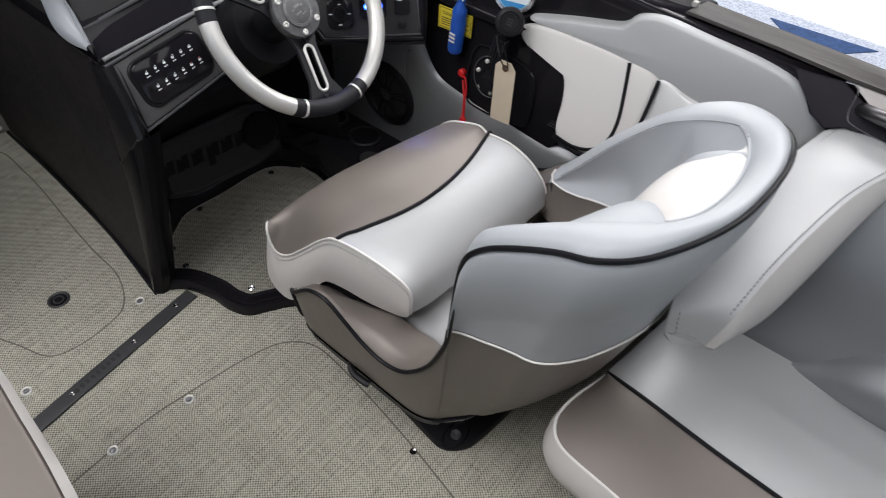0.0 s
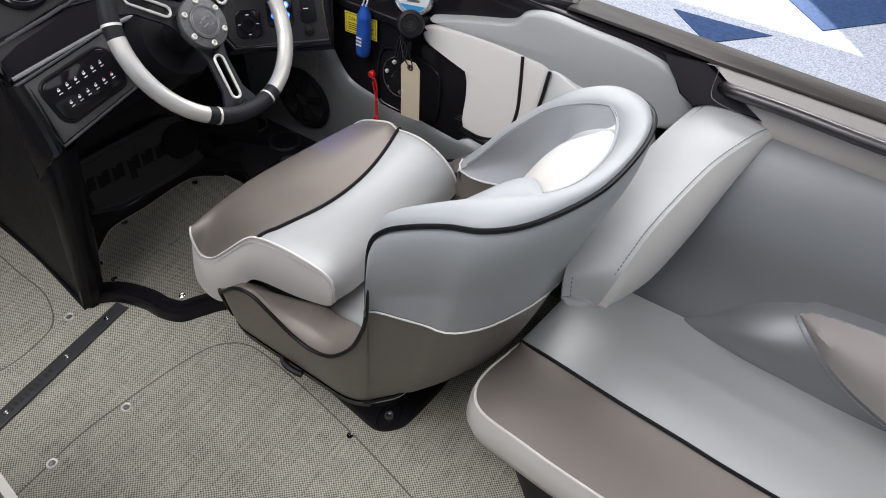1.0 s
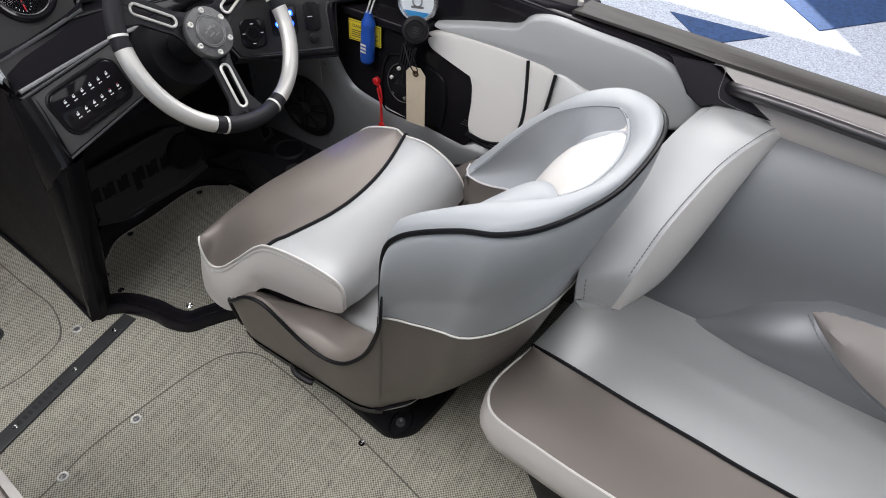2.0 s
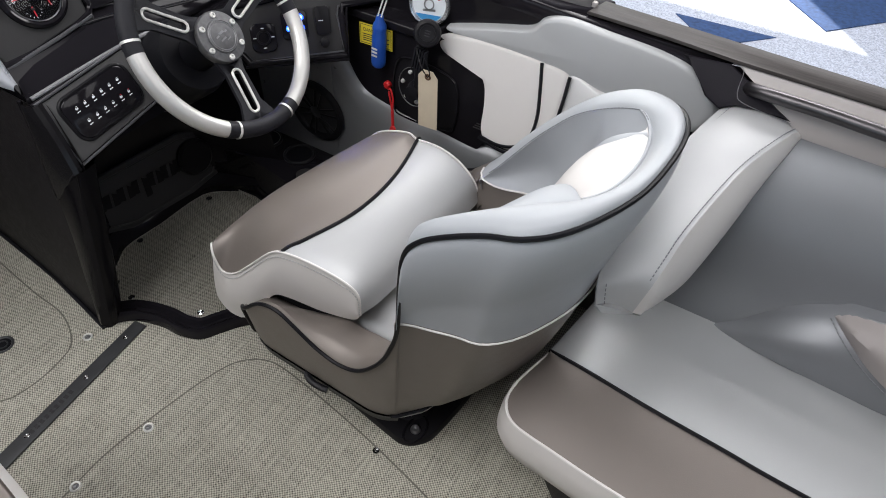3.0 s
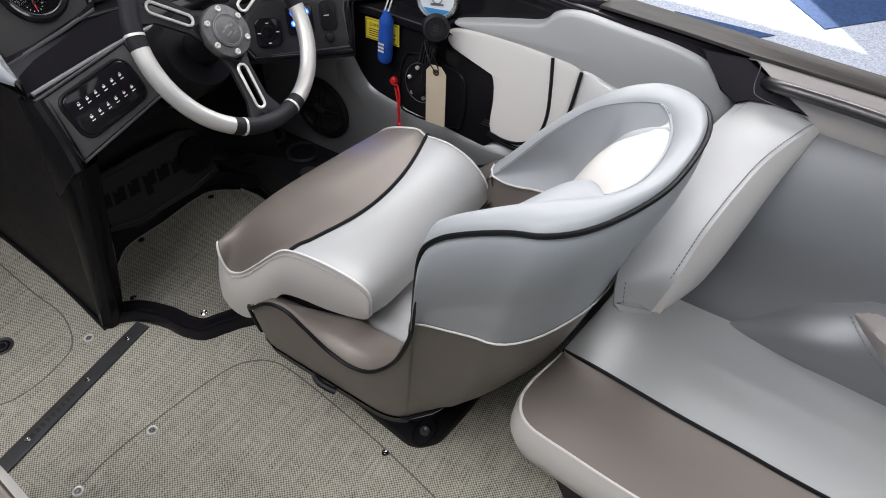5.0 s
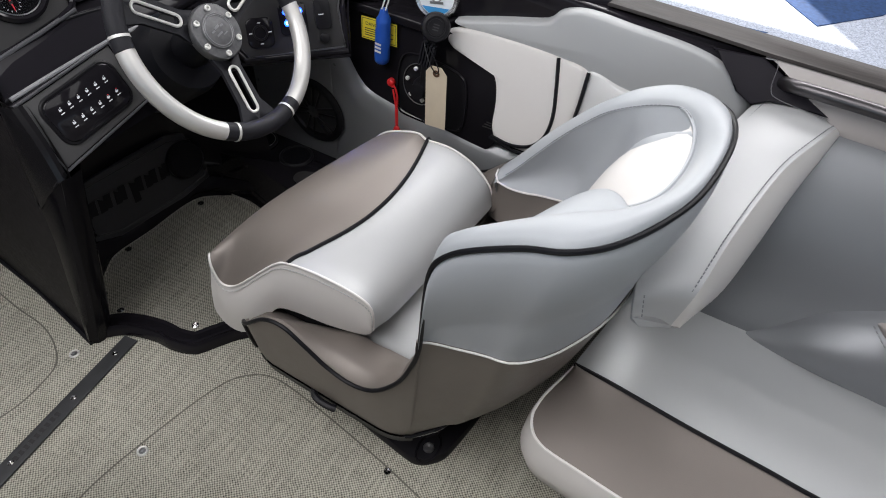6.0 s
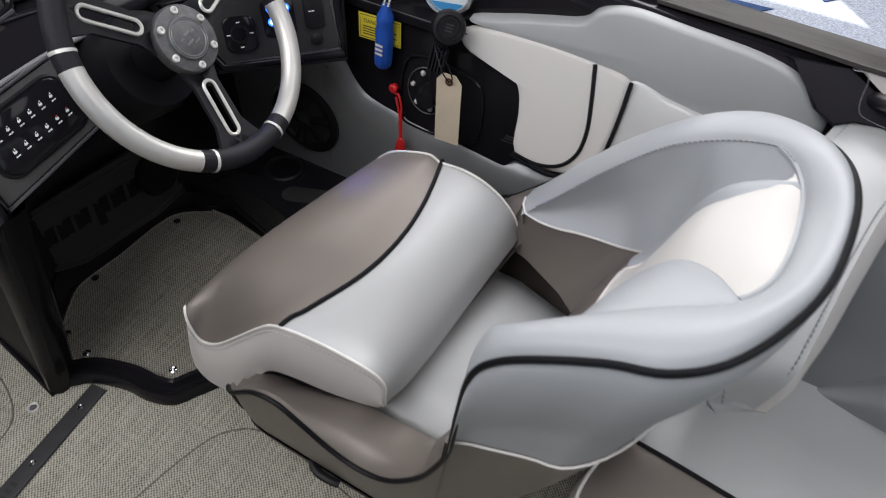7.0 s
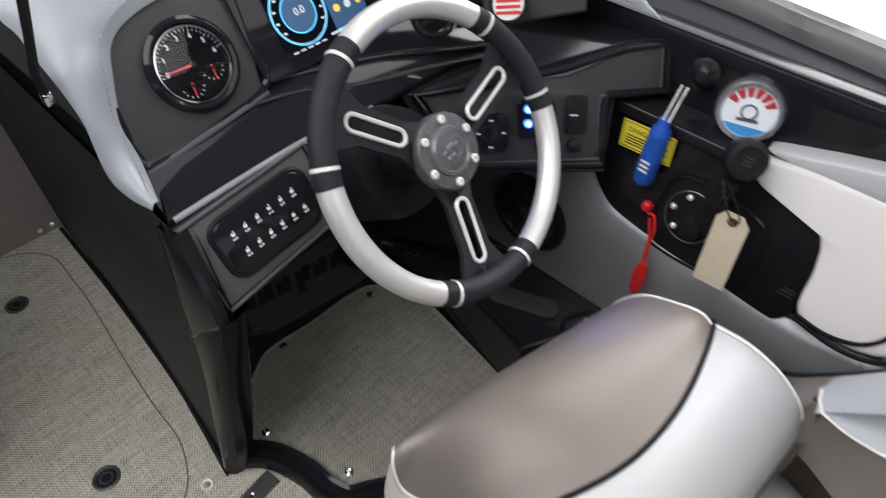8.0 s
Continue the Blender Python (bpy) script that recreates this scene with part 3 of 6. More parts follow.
floor_c = resample([V((0.478, -0.52, 0.318)), V((0.445, -0.61, 0.325)), V((0.405, -0.68, 0.330)), V((0.372, -0.716, 0.335))], 30)
part("inner_lower_lining", grid([[a.lerp(b, k / 6) + V((0.6, -0.6, 0)) * 0.008 * math.sin(math.pi * k / 6) for k in range(7)] for a, b in zip(resample([V((0.506, -0.560, 0.372)), V((0.480, -0.578, 0.390))] + SEAM_FAR, 30), floor_c)]), V_TAUPE, seat, "taupe inner lining")
part("rim_stitching", stitches([p + V((-0.002, 0.001, 0.0022)) for p in INNER[58:99]], 0.0009, 0.0062), THREAD, seat)
part("rim_stitching", stitches([p + V((-0.001, 0.002, 0.0020)) for p in SEAM_FAR[1:30]], 0.0007, 0.0062), V_PALE, seat)
part("rim_seam", tube([p + V((0, 0.002, 0.000)) for p in INNER[38:62]], 0.0026, seg=6), V_GREY, seat)
# the rolls forward of the arms, from the piping to the lower cushion
for xs in (1, -1):
    rws = []
    src = EDGE[4:ARM0 + 2] if xs > 0 else list(reversed(EDGE[ARM1 - 1:NE - 8]))
    for p in src:
        fr = max(0.0, min(1.0, (p.y + 0.52) / 0.10))
        q = V((p.x + xs * 0.075, p.y, min(0.292, p.z + 0.006) - 0.045 * fr))
        if p.z > 0.36:
            q = V((p.x + xs * 0.055, p.y + 0.01, p.z - 0.02))
        m1 = p.lerp(q, 0.33) + V((0, 0, 0.015 * (1 - 0.7 * fr)))
        m2 = p.lerp(q, 0.70) + V((0, 0, 0.012 * (1 - 0.7 * fr)))
        rws.append([p, p.lerp(m1, 0.5) + V((0, 0, 0.004)), m1, m2, q, V((q.x + xs * 0.012, q.y, 0.20))])
    part("side_roll", grid(rws), V_TAUPE, seat)

# backrest pad: white face, grey side band, grey bolster towards the arm
PADN = V((0.06, 0.80, 0.60)).normalized()
left = resample(BAND_IN, 18)
right = resample(spline([(0.150, -0.745, 0.500), (0.152, -0.785, 0.575), (0.158, -0.825, 0.645), (0.175, -0.869, 0.692)], 6), 18)
rim_line = resample(list(reversed(INNER[40:58])), 16)
padrows = []
for k in range(18):
    s = k / 17
    row = []
    for j in range(16):
        u = j / 15
        p = left[k].lerp(right[k], u) + PADN * (0.016 * math.sin(math.pi * min(1.0, u * 1.3)) ** 0.5 * math.sin(math.pi * (0.08 + 0.86 * s)) ** 0.6)
        w = max(0.0, (s - 0.7) / 0.3) ** 2
        row.append(p.lerp(rim_line[j] + V((0, 0.002, 0)), w))
    padrows.append(row)
part("backrest_pad", grid(padrows), V_WHITE, seat, "white vinyl backrest pad", sharp=85)
part("backrest_band", grid([[a.lerp(b, k / 5) + PADN * 0.006 * math.sin(math.pi * k / 5) for k in range(6)] for a, b in zip(left, resample(BAND_OUT, 18))]), V_GREY, seat, "grey vinyl side band")
foot_top = resample([V((0.389, -0.771, 0.489))] + padrows[0] + [V((0.117, -0.70, 0.48))], 24)
foot_low = resample([V((0.372, -0.716, 0.335)), V((0.33, -0.706, 0.338)), V((0.22, -0.700, 0.337)), V((0.16, -0.695, 0.335)), V((0.118, -0.66, 0.33))], 24)
part("backrest_foot", grid([[a.lerp(b, k / 5) + PADN * 0.010 * math.sin(math.pi * k / 5) for k in range(6)] for a, b in zip(foot_top, foot_low)]), V_TAUPE, seat, "taupe vinyl below the backrest pad")
part("backrest_piping", tube([p + PADN * 0.001 for p in list(reversed(padrows[0])) + left[1:4]], 0.0019, seg=6), PIPE_WHITE, seat)
bol_out = resample(spline([(0.163, -0.864, 0.697), (0.204, -0.841, 0.676), (0.236, -0.814, 0.645), (0.246, -0.788, 0.606), (0.228, -0.765, 0.570), (0.185, -0.746, 0.540)], 6), 20)
bol_in = resample([p + V((-0.012, 0, 0.003)) for p in reversed(INNER[20:38])], 20)
bol = []
for k, (a, b) in enumerate(zip(bol_out, bol_in)):
    h = 0.013 * math.sin(math.pi * (0.06 + 0.9 * k / 19)) ** 0.6
    base = a + V((-0.2, -0.7, -0.5)) * 0.012
    bol.append([base] + [a.lerp(b, u) + V((0.25, 0.72, 0.64)) * h * math.sin(math.pi * (0.12 + 0.84 * u)) ** 0.6 for u in (0, 0.08, 0.18, 0.32, 0.5, 0.68, 0.84, 0.94, 1)])
part("side_bolster", grid(bol), V_GREY, seat, "grey vinyl side bolster", sharp=85)

# lower cushion
lc = []
for k in range(17):
    y = -0.47 - 0.275 * k / 16
    x0, x1 = 0.127 + 0.004 * max(0.0, (k - 10) / 6), 0.462 - 0.05 * max(0.0, (k - 8) / 8)
    row = []
    for j in range(15):
        u = j / 14
        e = min(1.0, 4.2 * u, 4.2 * (1 - u))
        row.append(V((x0 + (x1 - x0) * u, y, 0.250 + 0.044 * math.sin(e * math.pi / 2) + 0.012 * math.sin(math.pi * u) + 0.16 * max(0.0, -y - 0.62) ** 1.2)))
    lc.append(row)
lcb = thick(grid(lc), 0.01)
part("lower_cushion", lcb, V_SILVER, seat, "silver vinyl lower cushion")

# flip-up front cushion: profile sections across its width, as (y, z)
END_L = [(0.130, -0.234, 0.262), (0.125, -0.232, 0.308), (0.112, -0.243, 0.336), (0.101, -0.254, 0.322), (0.100, -0.268, 0.290), (0.103, -0.297, 0.297), (0.109, -0.338, 0.338), (0.114, -0.386, 0.390), (0.117, -0.414, 0.406), (0.119, -0.468, 0.413), (0.122, -0.530, 0.406), (0.125, -0.559, 0.385), (0.125, -0.560, 0.335)]
FULL = [(-0.232, 0.225), (-0.222, 0.280), (-0.226, 0.325), (-0.244, 0.362), (-0.272, 0.390), (-0.315, 0.408), (-0.360, 0.414), (-0.396, 0.409), (-0.420, 0.407), (-0.468, 0.409), (-0.516, 0.394), (-0.552, 0.363), (-0.568, 0.326)]


def cushion_section(x, shrink=0.0, prof=FULL):
    f = (x - 0.11) / 0.37
    mid = math.sin(math.pi * max(0, min(1, f)))
    out = []
    for k, (y, z) in enumerate(prof):
        # the seam bows to the rear in the middle, the right end sits a little further aft
        bow = -0.040 * mid * math.exp(-((y + 0.414) / 0.06) ** 2)
        z2 = z + 0.016 * f * (1 if z > 0.3 else 0.4) + 0.004 * mid
        y2 = y + bow - (0.085 * f * (1 if y > -0.33 else max(0.25, 1 - (-0.33 - y) / 0.12)))
        c = V((x, -0.41, 0.30))
        out.append(c + (V((x, y2, z2)) - c) * (1 - shrink))
    return out


secs = [[V(a) for a in END_L]]
for x, w in ((0.116, 0.22), (0.130, 0.42), (0.148, 0.60), (0.170, 0.76), (0.196, 0.89), (0.225, 0.97)):
    full = cushion_section(x)
    row = []
    for a, q in zip(END_L, full):
        p = V(a).lerp(q, w)
        p.x = max(x, a[0] + 0.05 * w)
        row.append(p)
    secs.append(row)
for x in (0.26, 0.30, 0.34, 0.38, 0.42, 0.45):
    secs.append(cushion_section(x))
for x, s in ((0.470, 0.02), (0.482, 0.06), (0.488, 0.12)):
    secs.append(cushion_section(x, s))


def dense(sec, n=4):
    return spline(sec, n)


SD = [dense(s) for s in secs]
PIPEK = 8 * 4
part("cushion_front", grid([s[:PIPEK + 1] for s in SD]), V_TAUPE, seat, "taupe vinyl thigh roll")
part("cushion_top", grid([s[PIPEK:] for s in SD]), V_SILVER, seat, "silver vinyl cushion top")
part("cushion_piping", tube(spline([s[PIPEK] + V((0, 0, 0.001)) for s in SD], 3), 0.0035, seg=6), PIPE_BLACK, seat)
part("cushion_end_piping", tube([p + V((-0.001, 0, 0)) for p in SD[0]], 0.0019, seg=6), PIPE_WHITE, seat)
part("cushion_end_piping", tube([p + V((0.002, 0, 0.001)) for p in SD[-3]], 0.0019, seg=6), PIPE_WHITE, seat)
# white end faces and the underside
BOT = [(0.128, -0.232, 0.262), (0.101, -0.228, 0.210), (0.097, -0.238, 0.180), (0.097, -0.262, 0.165), (0.099, -0.292, 0.171), (0.103, -0.330, 0.210), (0.108, -0.362, 0.262), (0.112, -0.382, 0.284), (0.116, -0.415, 0.290), (0.120, -0.470, 0.293), (0.124, -0.520, 0.302), (0.125, -0.548, 0.315), (0.125, -0.560, 0.335)]
for end, x0, x1 in (("l", 0.108, 0.120), ("r", 0.488, 0.476)):
    topc = SD[0] if end == "l" else SD[-1]
    if end == "l":
        botc = spline(BOT, 4)
    else:
        botc = spline([(0.484, y - 0.04, z + 0.01) for x, y, z in BOT], 4)
    rws = []
    for k in range(7):
        s = k / 6
        o = 0.006 * math.sin(math.pi * s) * (-1 if end == "l" else 1)
        rws.append([a.lerp(b, s) + V((o, 0, 0)) for a, b in zip(topc, botc)])
    part("cushion_end", grid(rws), V_WHITE, seat, "white vinyl cushion end")
    part("end_stitching", stitches([a.lerp(b, 0.09) + V((-0.0035 if end == "l" else 0.0035, 0, 0)) for a, b in zip(topc, botc)], 0.0007, 0.0062), V_PALE, seat)
    if end == "l":
        bl = botc
    else:
        br = botc
part("cushion_underside", grid([[a.lerp(b, k / 6) for a, b in zip(bl, br)] for k in range(7)]), V_TAUPE, seat)
part("cushion_bracket", box(0.128, 0.44, -0.50, -0.36, 0.20, 0.286, 0.004), SATIN, seat, "black hinge bracket")

# pedestal
ped = spline([(0.160, -0.335, 0), (0.142, -0.45, 0), (0.118, -0.60, 0), (0.116, -0.645, 0), (0.140, -0.675, 0), (0.175, -0.688, 0), (0.30, -0.70, 0), (0.435, -0.688, 0), (0.475, -0.66, 0), (0.49, -0.60, 0), (0.48, -0.45, 0), (0.47, -0.335, 0), (0.30, -0.32, 0)], 4, True)
c0 = V((0.30, -0.53, 0))
prow = []
for s, z in ((1.0, 0.0), (1.0, 0.010), (0.985, 0.017), (0.80, 0.019), (0.765, 0.026), (0.745, 0.06), (0.80, 0.11), (0.92, 0.158)):
    prow.append([c0 + (p - c0) * s + V((0, 0, z)) for p in ped])
part("pedestal", grid(prow, close_u=True), SATIN, seat, "black moulded pedestal")
for q in ((0.147, -0.651), (0.452, -0.651)):
    part("bolt", lathe([(0.010, 0.018), (0.010, 0.021), (0.0075, 0.025), (0.003, 0.0245), (0, 0.0225)], Matrix.Translation((q[0], q[1], 0)), 18), ALU, seat)
    part("bolt_recess", tube([V((q[0], q[1], 0.0195)) + V((0.032 * math.cos(a), 0.019 * math.sin(a), 0)) for a in [2 * math.pi * k / 24 for k in range(24)]], 0.002, True, 6), GLOSS, seat)
part("slide_lever", tube(spline([(0.095, -0.458, 0.152), (0.075, -0.463, 0.150), (0.067, -0.478, 0.148), (0.067, -0.500, 0.146), (0.070, -0.512, 0.144)], 5), 0.0065, seg=8), SATIN, seat, "black slide lever")

# ---- bench along the side ----
bench = thing("side_bench", (0.35, -1.4, 0), "long side bench with grey and taupe vinyl cushion and white sides", "bench")
OUT = spline([(0.60, -0.885, 0), (0.438, -0.868, 0), (0.28, -0.832, 0), (0.20, -0.812, 0), (0.155, -0.815, 0), (0.125, -0.845, 0), (0.114, -0.92, 0), (0.104, -1.03, 0), (0.095, -1.25, 0), (0.085, -1.6, 0), (0.08, -2.3, 0)], 6)
ZB = 0.262
# cushion rows from the white side up to the taupe band, the piping line and the silver top
side_rows = []
for p in OUT:
    d = V((1, -0.15, 0)) if p.y < -0.86 else V((0.15, -1, 0)).lerp(V((1, -0.4, 0)), max(0, min(1, (0.16 - p.x) / 0.05)))
    if p.x > 0.2 and p.y > -0.88:
        d = V((0.0, -1, 0))
    d = d.normalized()
    side_rows.append([p + V((0, 0, 0.150)) + d * 0.020, p + V((0, 0, 0.160)) + d * 0.006, p + V((0, 0, 0.20)) - d * 0.006, p + V((0, 0, 0.235)) - d * 0.003, p + V((0, 0, ZB - 0.006)) + d * 0.004])
part("cushion_side", grid(side_rows), V_WHITE, bench, "white vinyl bench side")
part("edge_piping", tube([r[-1] for r in side_rows], 0.0026, seg=6), PIPE_WHITE, bench)
LINE = spline([(0.278, -0.836, ZB + 0.003), (0.268, -0.90, ZB + 0.012), (0.256, -1.02, ZB + 0.012), (0.248, -1.135, ZB + 0.012), (0.24, -1.242, ZB + 0.012), (0.225, -1.6, ZB + 0.012), (0.21, -2.3, ZB + 0.012)], 8)
edge_c = [r[-1] for r in side_rows]
start = min(range(len(edge_c)), key=lambda i: (edge_c[i] - LINE[0]).length)
inboard = edge_c[start:]


A, B = resample(inboard, 60), resample(LINE, 60)
part("cushion_band", grid([[a.lerp(b, k / 6) + V((0, 0, 0.008 * math.sin(math.pi * k / 6))) for k in range(7)] for a, b in zip(A, B)]), V_TAUPE, bench, "taupe vinyl band along the bench edge")
part("band_piping", tube([p + V((0, 0, 0.001)) for p in LINE], 0.0036, seg=6), PIPE_BLACK, bench)
top_rows = []
for k in range(40):
    p = B[int(k * 59 / 39)]
    f = k / 39
    q = V((0.60, -0.88 if k == 0 else p.y - 0.02, ZB + 0.004))
    if k == 0:
        p = V((0.278, -0.834, ZB - 0.003))
        q = V((0.60, -0.884, ZB - 0.003))
    row = []
    for j in range(9):
        s = j / 8
        w = p.lerp(q, s)
        if k:
            w.z += 0.004 * math.sin(math.pi * s) * min(1, k / 3)
        row.append(w)
    top_rows.append(row)
part("cushion_top", grid(top_rows), V_BENCH, bench, "grey vinyl bench top")
part("bench_base", prism([(0.20, -0.90, 0), (0.155, -0.95, 0), (0.13, -1.3, 0), (0.12, -2.3, 0), (0.62, -2.3, 0), (0.62, -0.90, 0)], (0, 0, 0.155), 0.006), SATIN, bench, "black bench base")

# backrest along the side of the hull
backrest = thing("bench_backrest", (0.55, -1.5, 0.27), "grey vinyl side backrest with a rolled lower edge", "backrest")
rws = []
for k in range(24):
    y = -0.93 - 1.39 * k / 23
    rws.append([V((x, min(y, -0.99) if z > 0.36 else y, z)) for x, z in ((0.486, 0.245), (0.484, 0.268), (0.494, 0.290), (0.514, 0.318), (0.531, 0.350), (0.545, 0.39), (0.558, 0.43), (0.577, 0.47), (0.600, 0.508), (0.622, 0.538), (0.642, 0.558), (0.660, 0.566), (0.69, 0.56))])
part("upper_pad", grid(rws), V_DARK, backrest, "slate-grey vinyl upper pad")
CREASE = spline([(0.478, -1.03, 0.262), (0.480, -1.053, 0.270), (0.492, -1.096, 0.300), (0.503, -1.15, 0.343), (0.510, -1.209, 0.374), (0.514, -1.26, 0.390), (0.516, -1.5, 0.40), (0.505, -2.3, 0.40)], 5)
rws = []
for p in CREASE:
    g = min(1.0, max(0.0, (p.z - 0.262) / 0.10))
    b = V((0.477 - 0.025 * min(1.0, (-1.0 - p.y) / 0.32), p.y, 0.258))
    rws.append([b + V((0.035, 0, 0.002)), b + V((0.006, 0, 0.006))] + [b.lerp(p, s) + V((-0.030 * g * math.sin(math.pi * s) ** 0.8, 0, 0.006 * g * math.sin(math.pi * s))) for s in (0.09, 0.14, 0.25, 0.4, 0.55, 0.7, 0.85, 0.95, 1)] + [p + V((0.042, 0, -0.006))])
part("lower_roll", grid(rws), V_DARK, backrest, "rolled lower pad")
EDGE_I = spline([(0.508, -1.209, 0.374), (0.489, -1.234, 0.359), (0.467, -1.276, 0.338), (0.446, -1.338, 0.318), (0.431, -1.43, 0.300), (0.425, -1.6, 0.295), (0.42, -2.3, 0.295)], 6)
rws = []
for p in EDGE_I:
    y = p.y
    q = min(CREASE, key=lambda c: abs(c.y - y)).copy()
    q.y = y
    g = min(1.0, (p - q).length / 0.05)
    rws.append([p.lerp(q, s) + V((-0.022 * g * math.sin(math.pi * s) - 0.006, 0, 0.012 * g * math.sin(math.pi * s) + 0.003)) for s in (0, 0.2, 0.4, 0.6, 0.8, 1)])
part("insert", grid(rws), V_STONE, backrest, "pale taupe vinyl insert")
part("insert_stitching", stitches([p + V((-0.017, 0.006, 0.007)) for p in EDGE_I]), THREAD, backrest)

# wedge pad between the helm seat and the bench
wedge = thing("wedge_bolster", (0.48, -0.95, 0.27), "grey and white vinyl wedge bolster standing on the bench end", "bolster")
FE = spline([(0.720, -0.940, 0.580), (0.683, -0.931, 0.577), (0.578, -0.902, 0.558), (0.469, -0.885, 0.540), (0.386, -0.877, 0.525), (0.316, -0.876, 0.513), (0.275, -0.880, 0.508), (0.248, -0.887, 0.496), (0.237, -0.894, 0.470)], 5)
AE = spline([(0.694, -1.060, 0.560), (0.655, -1.046, 0.574), (0.600, -1.030, 0.586), (0.526, -0.999, 0.571), (0.438, -0.980, 0.562), (0.352, -0.966, 0.553), (0.306, -0.960, 0.538), (0.272, -0.954, 0.515), (0.263, -0.942, 0.456)], 5)
LE = spline([(0.690, -1.054, 0.556), (0.660, -1.042, 0.540), (0.610, -1.032, 0.508), (0.540, -1.020, 0.480), (0.465, -1.006, 0.458), (0.380, -0.988, 0.440), (0.325, -0.968, 0.434), (0.290, -0.954, 0.438), (0.268, -0.945, 0.448)], 5)
top, aft, fwd = [], [], []
for k, (a, b, low) in enumerate(zip(FE, AE, LE)):
    taper = min(1.0, (len(FE) - 1 - k) / 10)
    top.append([a.lerp(b, s) + V((0, 0, 0.010 * math.sin(math.pi * s))) for s in (0, 0.15, 0.3, 0.5, 0.7, 0.85, 1)])
    under = low + V((0.03, 0.02, -0.03)) * taper
    aft.append([b.lerp(low, s) + V((0, -0.010 * math.sin(math.pi * s), 0.004 * math.sin(math.pi * s))) for s in (0, 0.2, 0.4, 0.6, 0.8, 1)] + [under])
    lowf = V((a.x + 0.02 * taper, a.y - 0.012, a.z - 0.012 - 0.06 * taper))
    fwd.append([a.lerp(lowf, s) + V((0, 0.006 * math.sin(math.pi * s), 0)) for s in (0, 0.25, 0.5, 0.75, 1)])
part("top_face", grid(top), V_PALE, wedge)
part("aft_face", grid(aft), V_WHITE, wedge, "white vinyl aft face")
part("forward_face", grid(fwd), V_GREY, wedge)
part("end_face", grid([[FE[-1].lerp(AE[-1], s) for s in (0, 0.5, 1)], [fwd[-1][-1].lerp(aft[-1][-1], s) for s in (0, 0.5, 1)]]), V_PALE, wedge)
part("seam_stitching", stitches([p + V((0.0, 0.006, 0.003)) for p in AE], 0.0009, 0.0065), THREAD, wedge)
part("seam_stitching", stitches([p + V((0.0, -0.012, 0.004)) for p in FE[6:]], 0.0008, 0.0065), THREAD, wedge)

# ---- side of the hull: lining, gunwale, rail ----
side = thing("side_lining", (0.66, -0.3, 0.0), "charcoal-grey padded vinyl lining on the hull side", "side panel")
CURVE = [(-0.105, 0.440), (-0.125, 0.415), (-0.146, 0.385), (-0.170, 0.355), (-0.202, 0.335), (-0.274, 0.322), (-0.374, 0.312), (-0.459, 0.303), (-0.50, 0.302), (-0.56, 0.305), (-0.70, 0.33), (-0.95, 0.36)]
cv = spline([(0, y, z) for y, z in CURVE], 6)
rws = []
for p in cv:
    y, z = p.y, p.z
    rws.append([V((0.665, y, z + 0.012)), V((0.652, y, z + 0.013)), V((0.640, y, z + 0.004)), V((0.632, y, z - 0.014)), V((0.630, y, z - 0.05)), V((0.632, y, z * 0.5)), V((0.622, y, 0.0))])
part("vinyl_lining", grid(rws), LINING, side)
part("forward_lining", prism([(0.630, -0.105, 0.0), (0.630, 0.32, 0.0), (0.630, 0.32, 0.46), (0.630, -0.09, 0.46), (0.630, -0.105, 0.44)], (0.03, 0, 0), 0.003), LINING, side)

# black control panel and the wall above it
ctrl = thing("control_panel", (0.65, -0.3, 0.3), "glossy black moulded throttle panel in the hull side", "control panel")
px = lambda z: 0.640 + 0.10 * (z - 0.35)
po = [(-0.09, 0.42), (-0.12, 0.40), (-0.17, 0.34), (-0.26, 0.31), (-0.45, 0.295), (-0.487, 0.305), (-0.503, 0.345), (-0.498, 0.43), (-0.488, 0.475), (-0.465, 0.498), (-0.42, 0.513), (-0.36, 0.528), (-0.09, 0.532)]
part("panel", prism(soften([(px(z) + 0.006, y, z) for y, z in po]), (0.025, 0, 0), 0.003), GLOSS, ctrl)
po2 = spline([(px(z) + 0.004, y, z) for y, z in ((-0.27, 0.34), (-0.27, 0.43), (-0.30, 0.462), (-0.40, 0.452), (-0.425, 0.42), (-0.425, 0.345), (-0.40, 0.325), (-0.30, 0.322))], 5, True)
part("raised_plate", prism(po2, (0.02, 0, 0), 0.004), SATIN, ctrl)
for k in range(6):
    y, z = -0.318 + 0.028 * math.cos(radians(60 * k + 10)), 0.400 + 0.034 * math.sin(radians(60 * k + 10))
    part("bolt", lathe([(0.0048, 0), (0.0048, 0.004), (0.003, 0.006), (0, 0.0062)], basis((px(z) + 0.003, y, z), (0, 1, 0), (-1, 0, 0.1)) @ Matrix.Scale(0.95, 4), 12), BRIGHT, ctrl)
part("pivot_ring", tube([V((px(0.40 + 0.044 * math.sin(2 * math.pi * k / 28)) + 0.002, -0.318 + 0.038 * math.cos(2 * math.pi * k / 28), 0.40 + 0.044 * math.sin(2 * math.pi * k / 28))) for k in range(28)], 0.0011, True, 6), ALU, ctrl)
part("plate_bead", tube([p + V((-0.0035, 0, 0)) for p in po2], 0.0022, True, 6), GLOSS, ctrl)
for k in range(3):
    part("moulded_mark", box(-0.0005, 0.0008, -0.490 + 0.0, -0.468 - 0.004 * k, 0.356 + 0.006 * k, 0.3585 + 0.006 * k, m=Matrix.Translation((px(0.36) + 0.0055, 0, 0))), PANEL, ctrl)
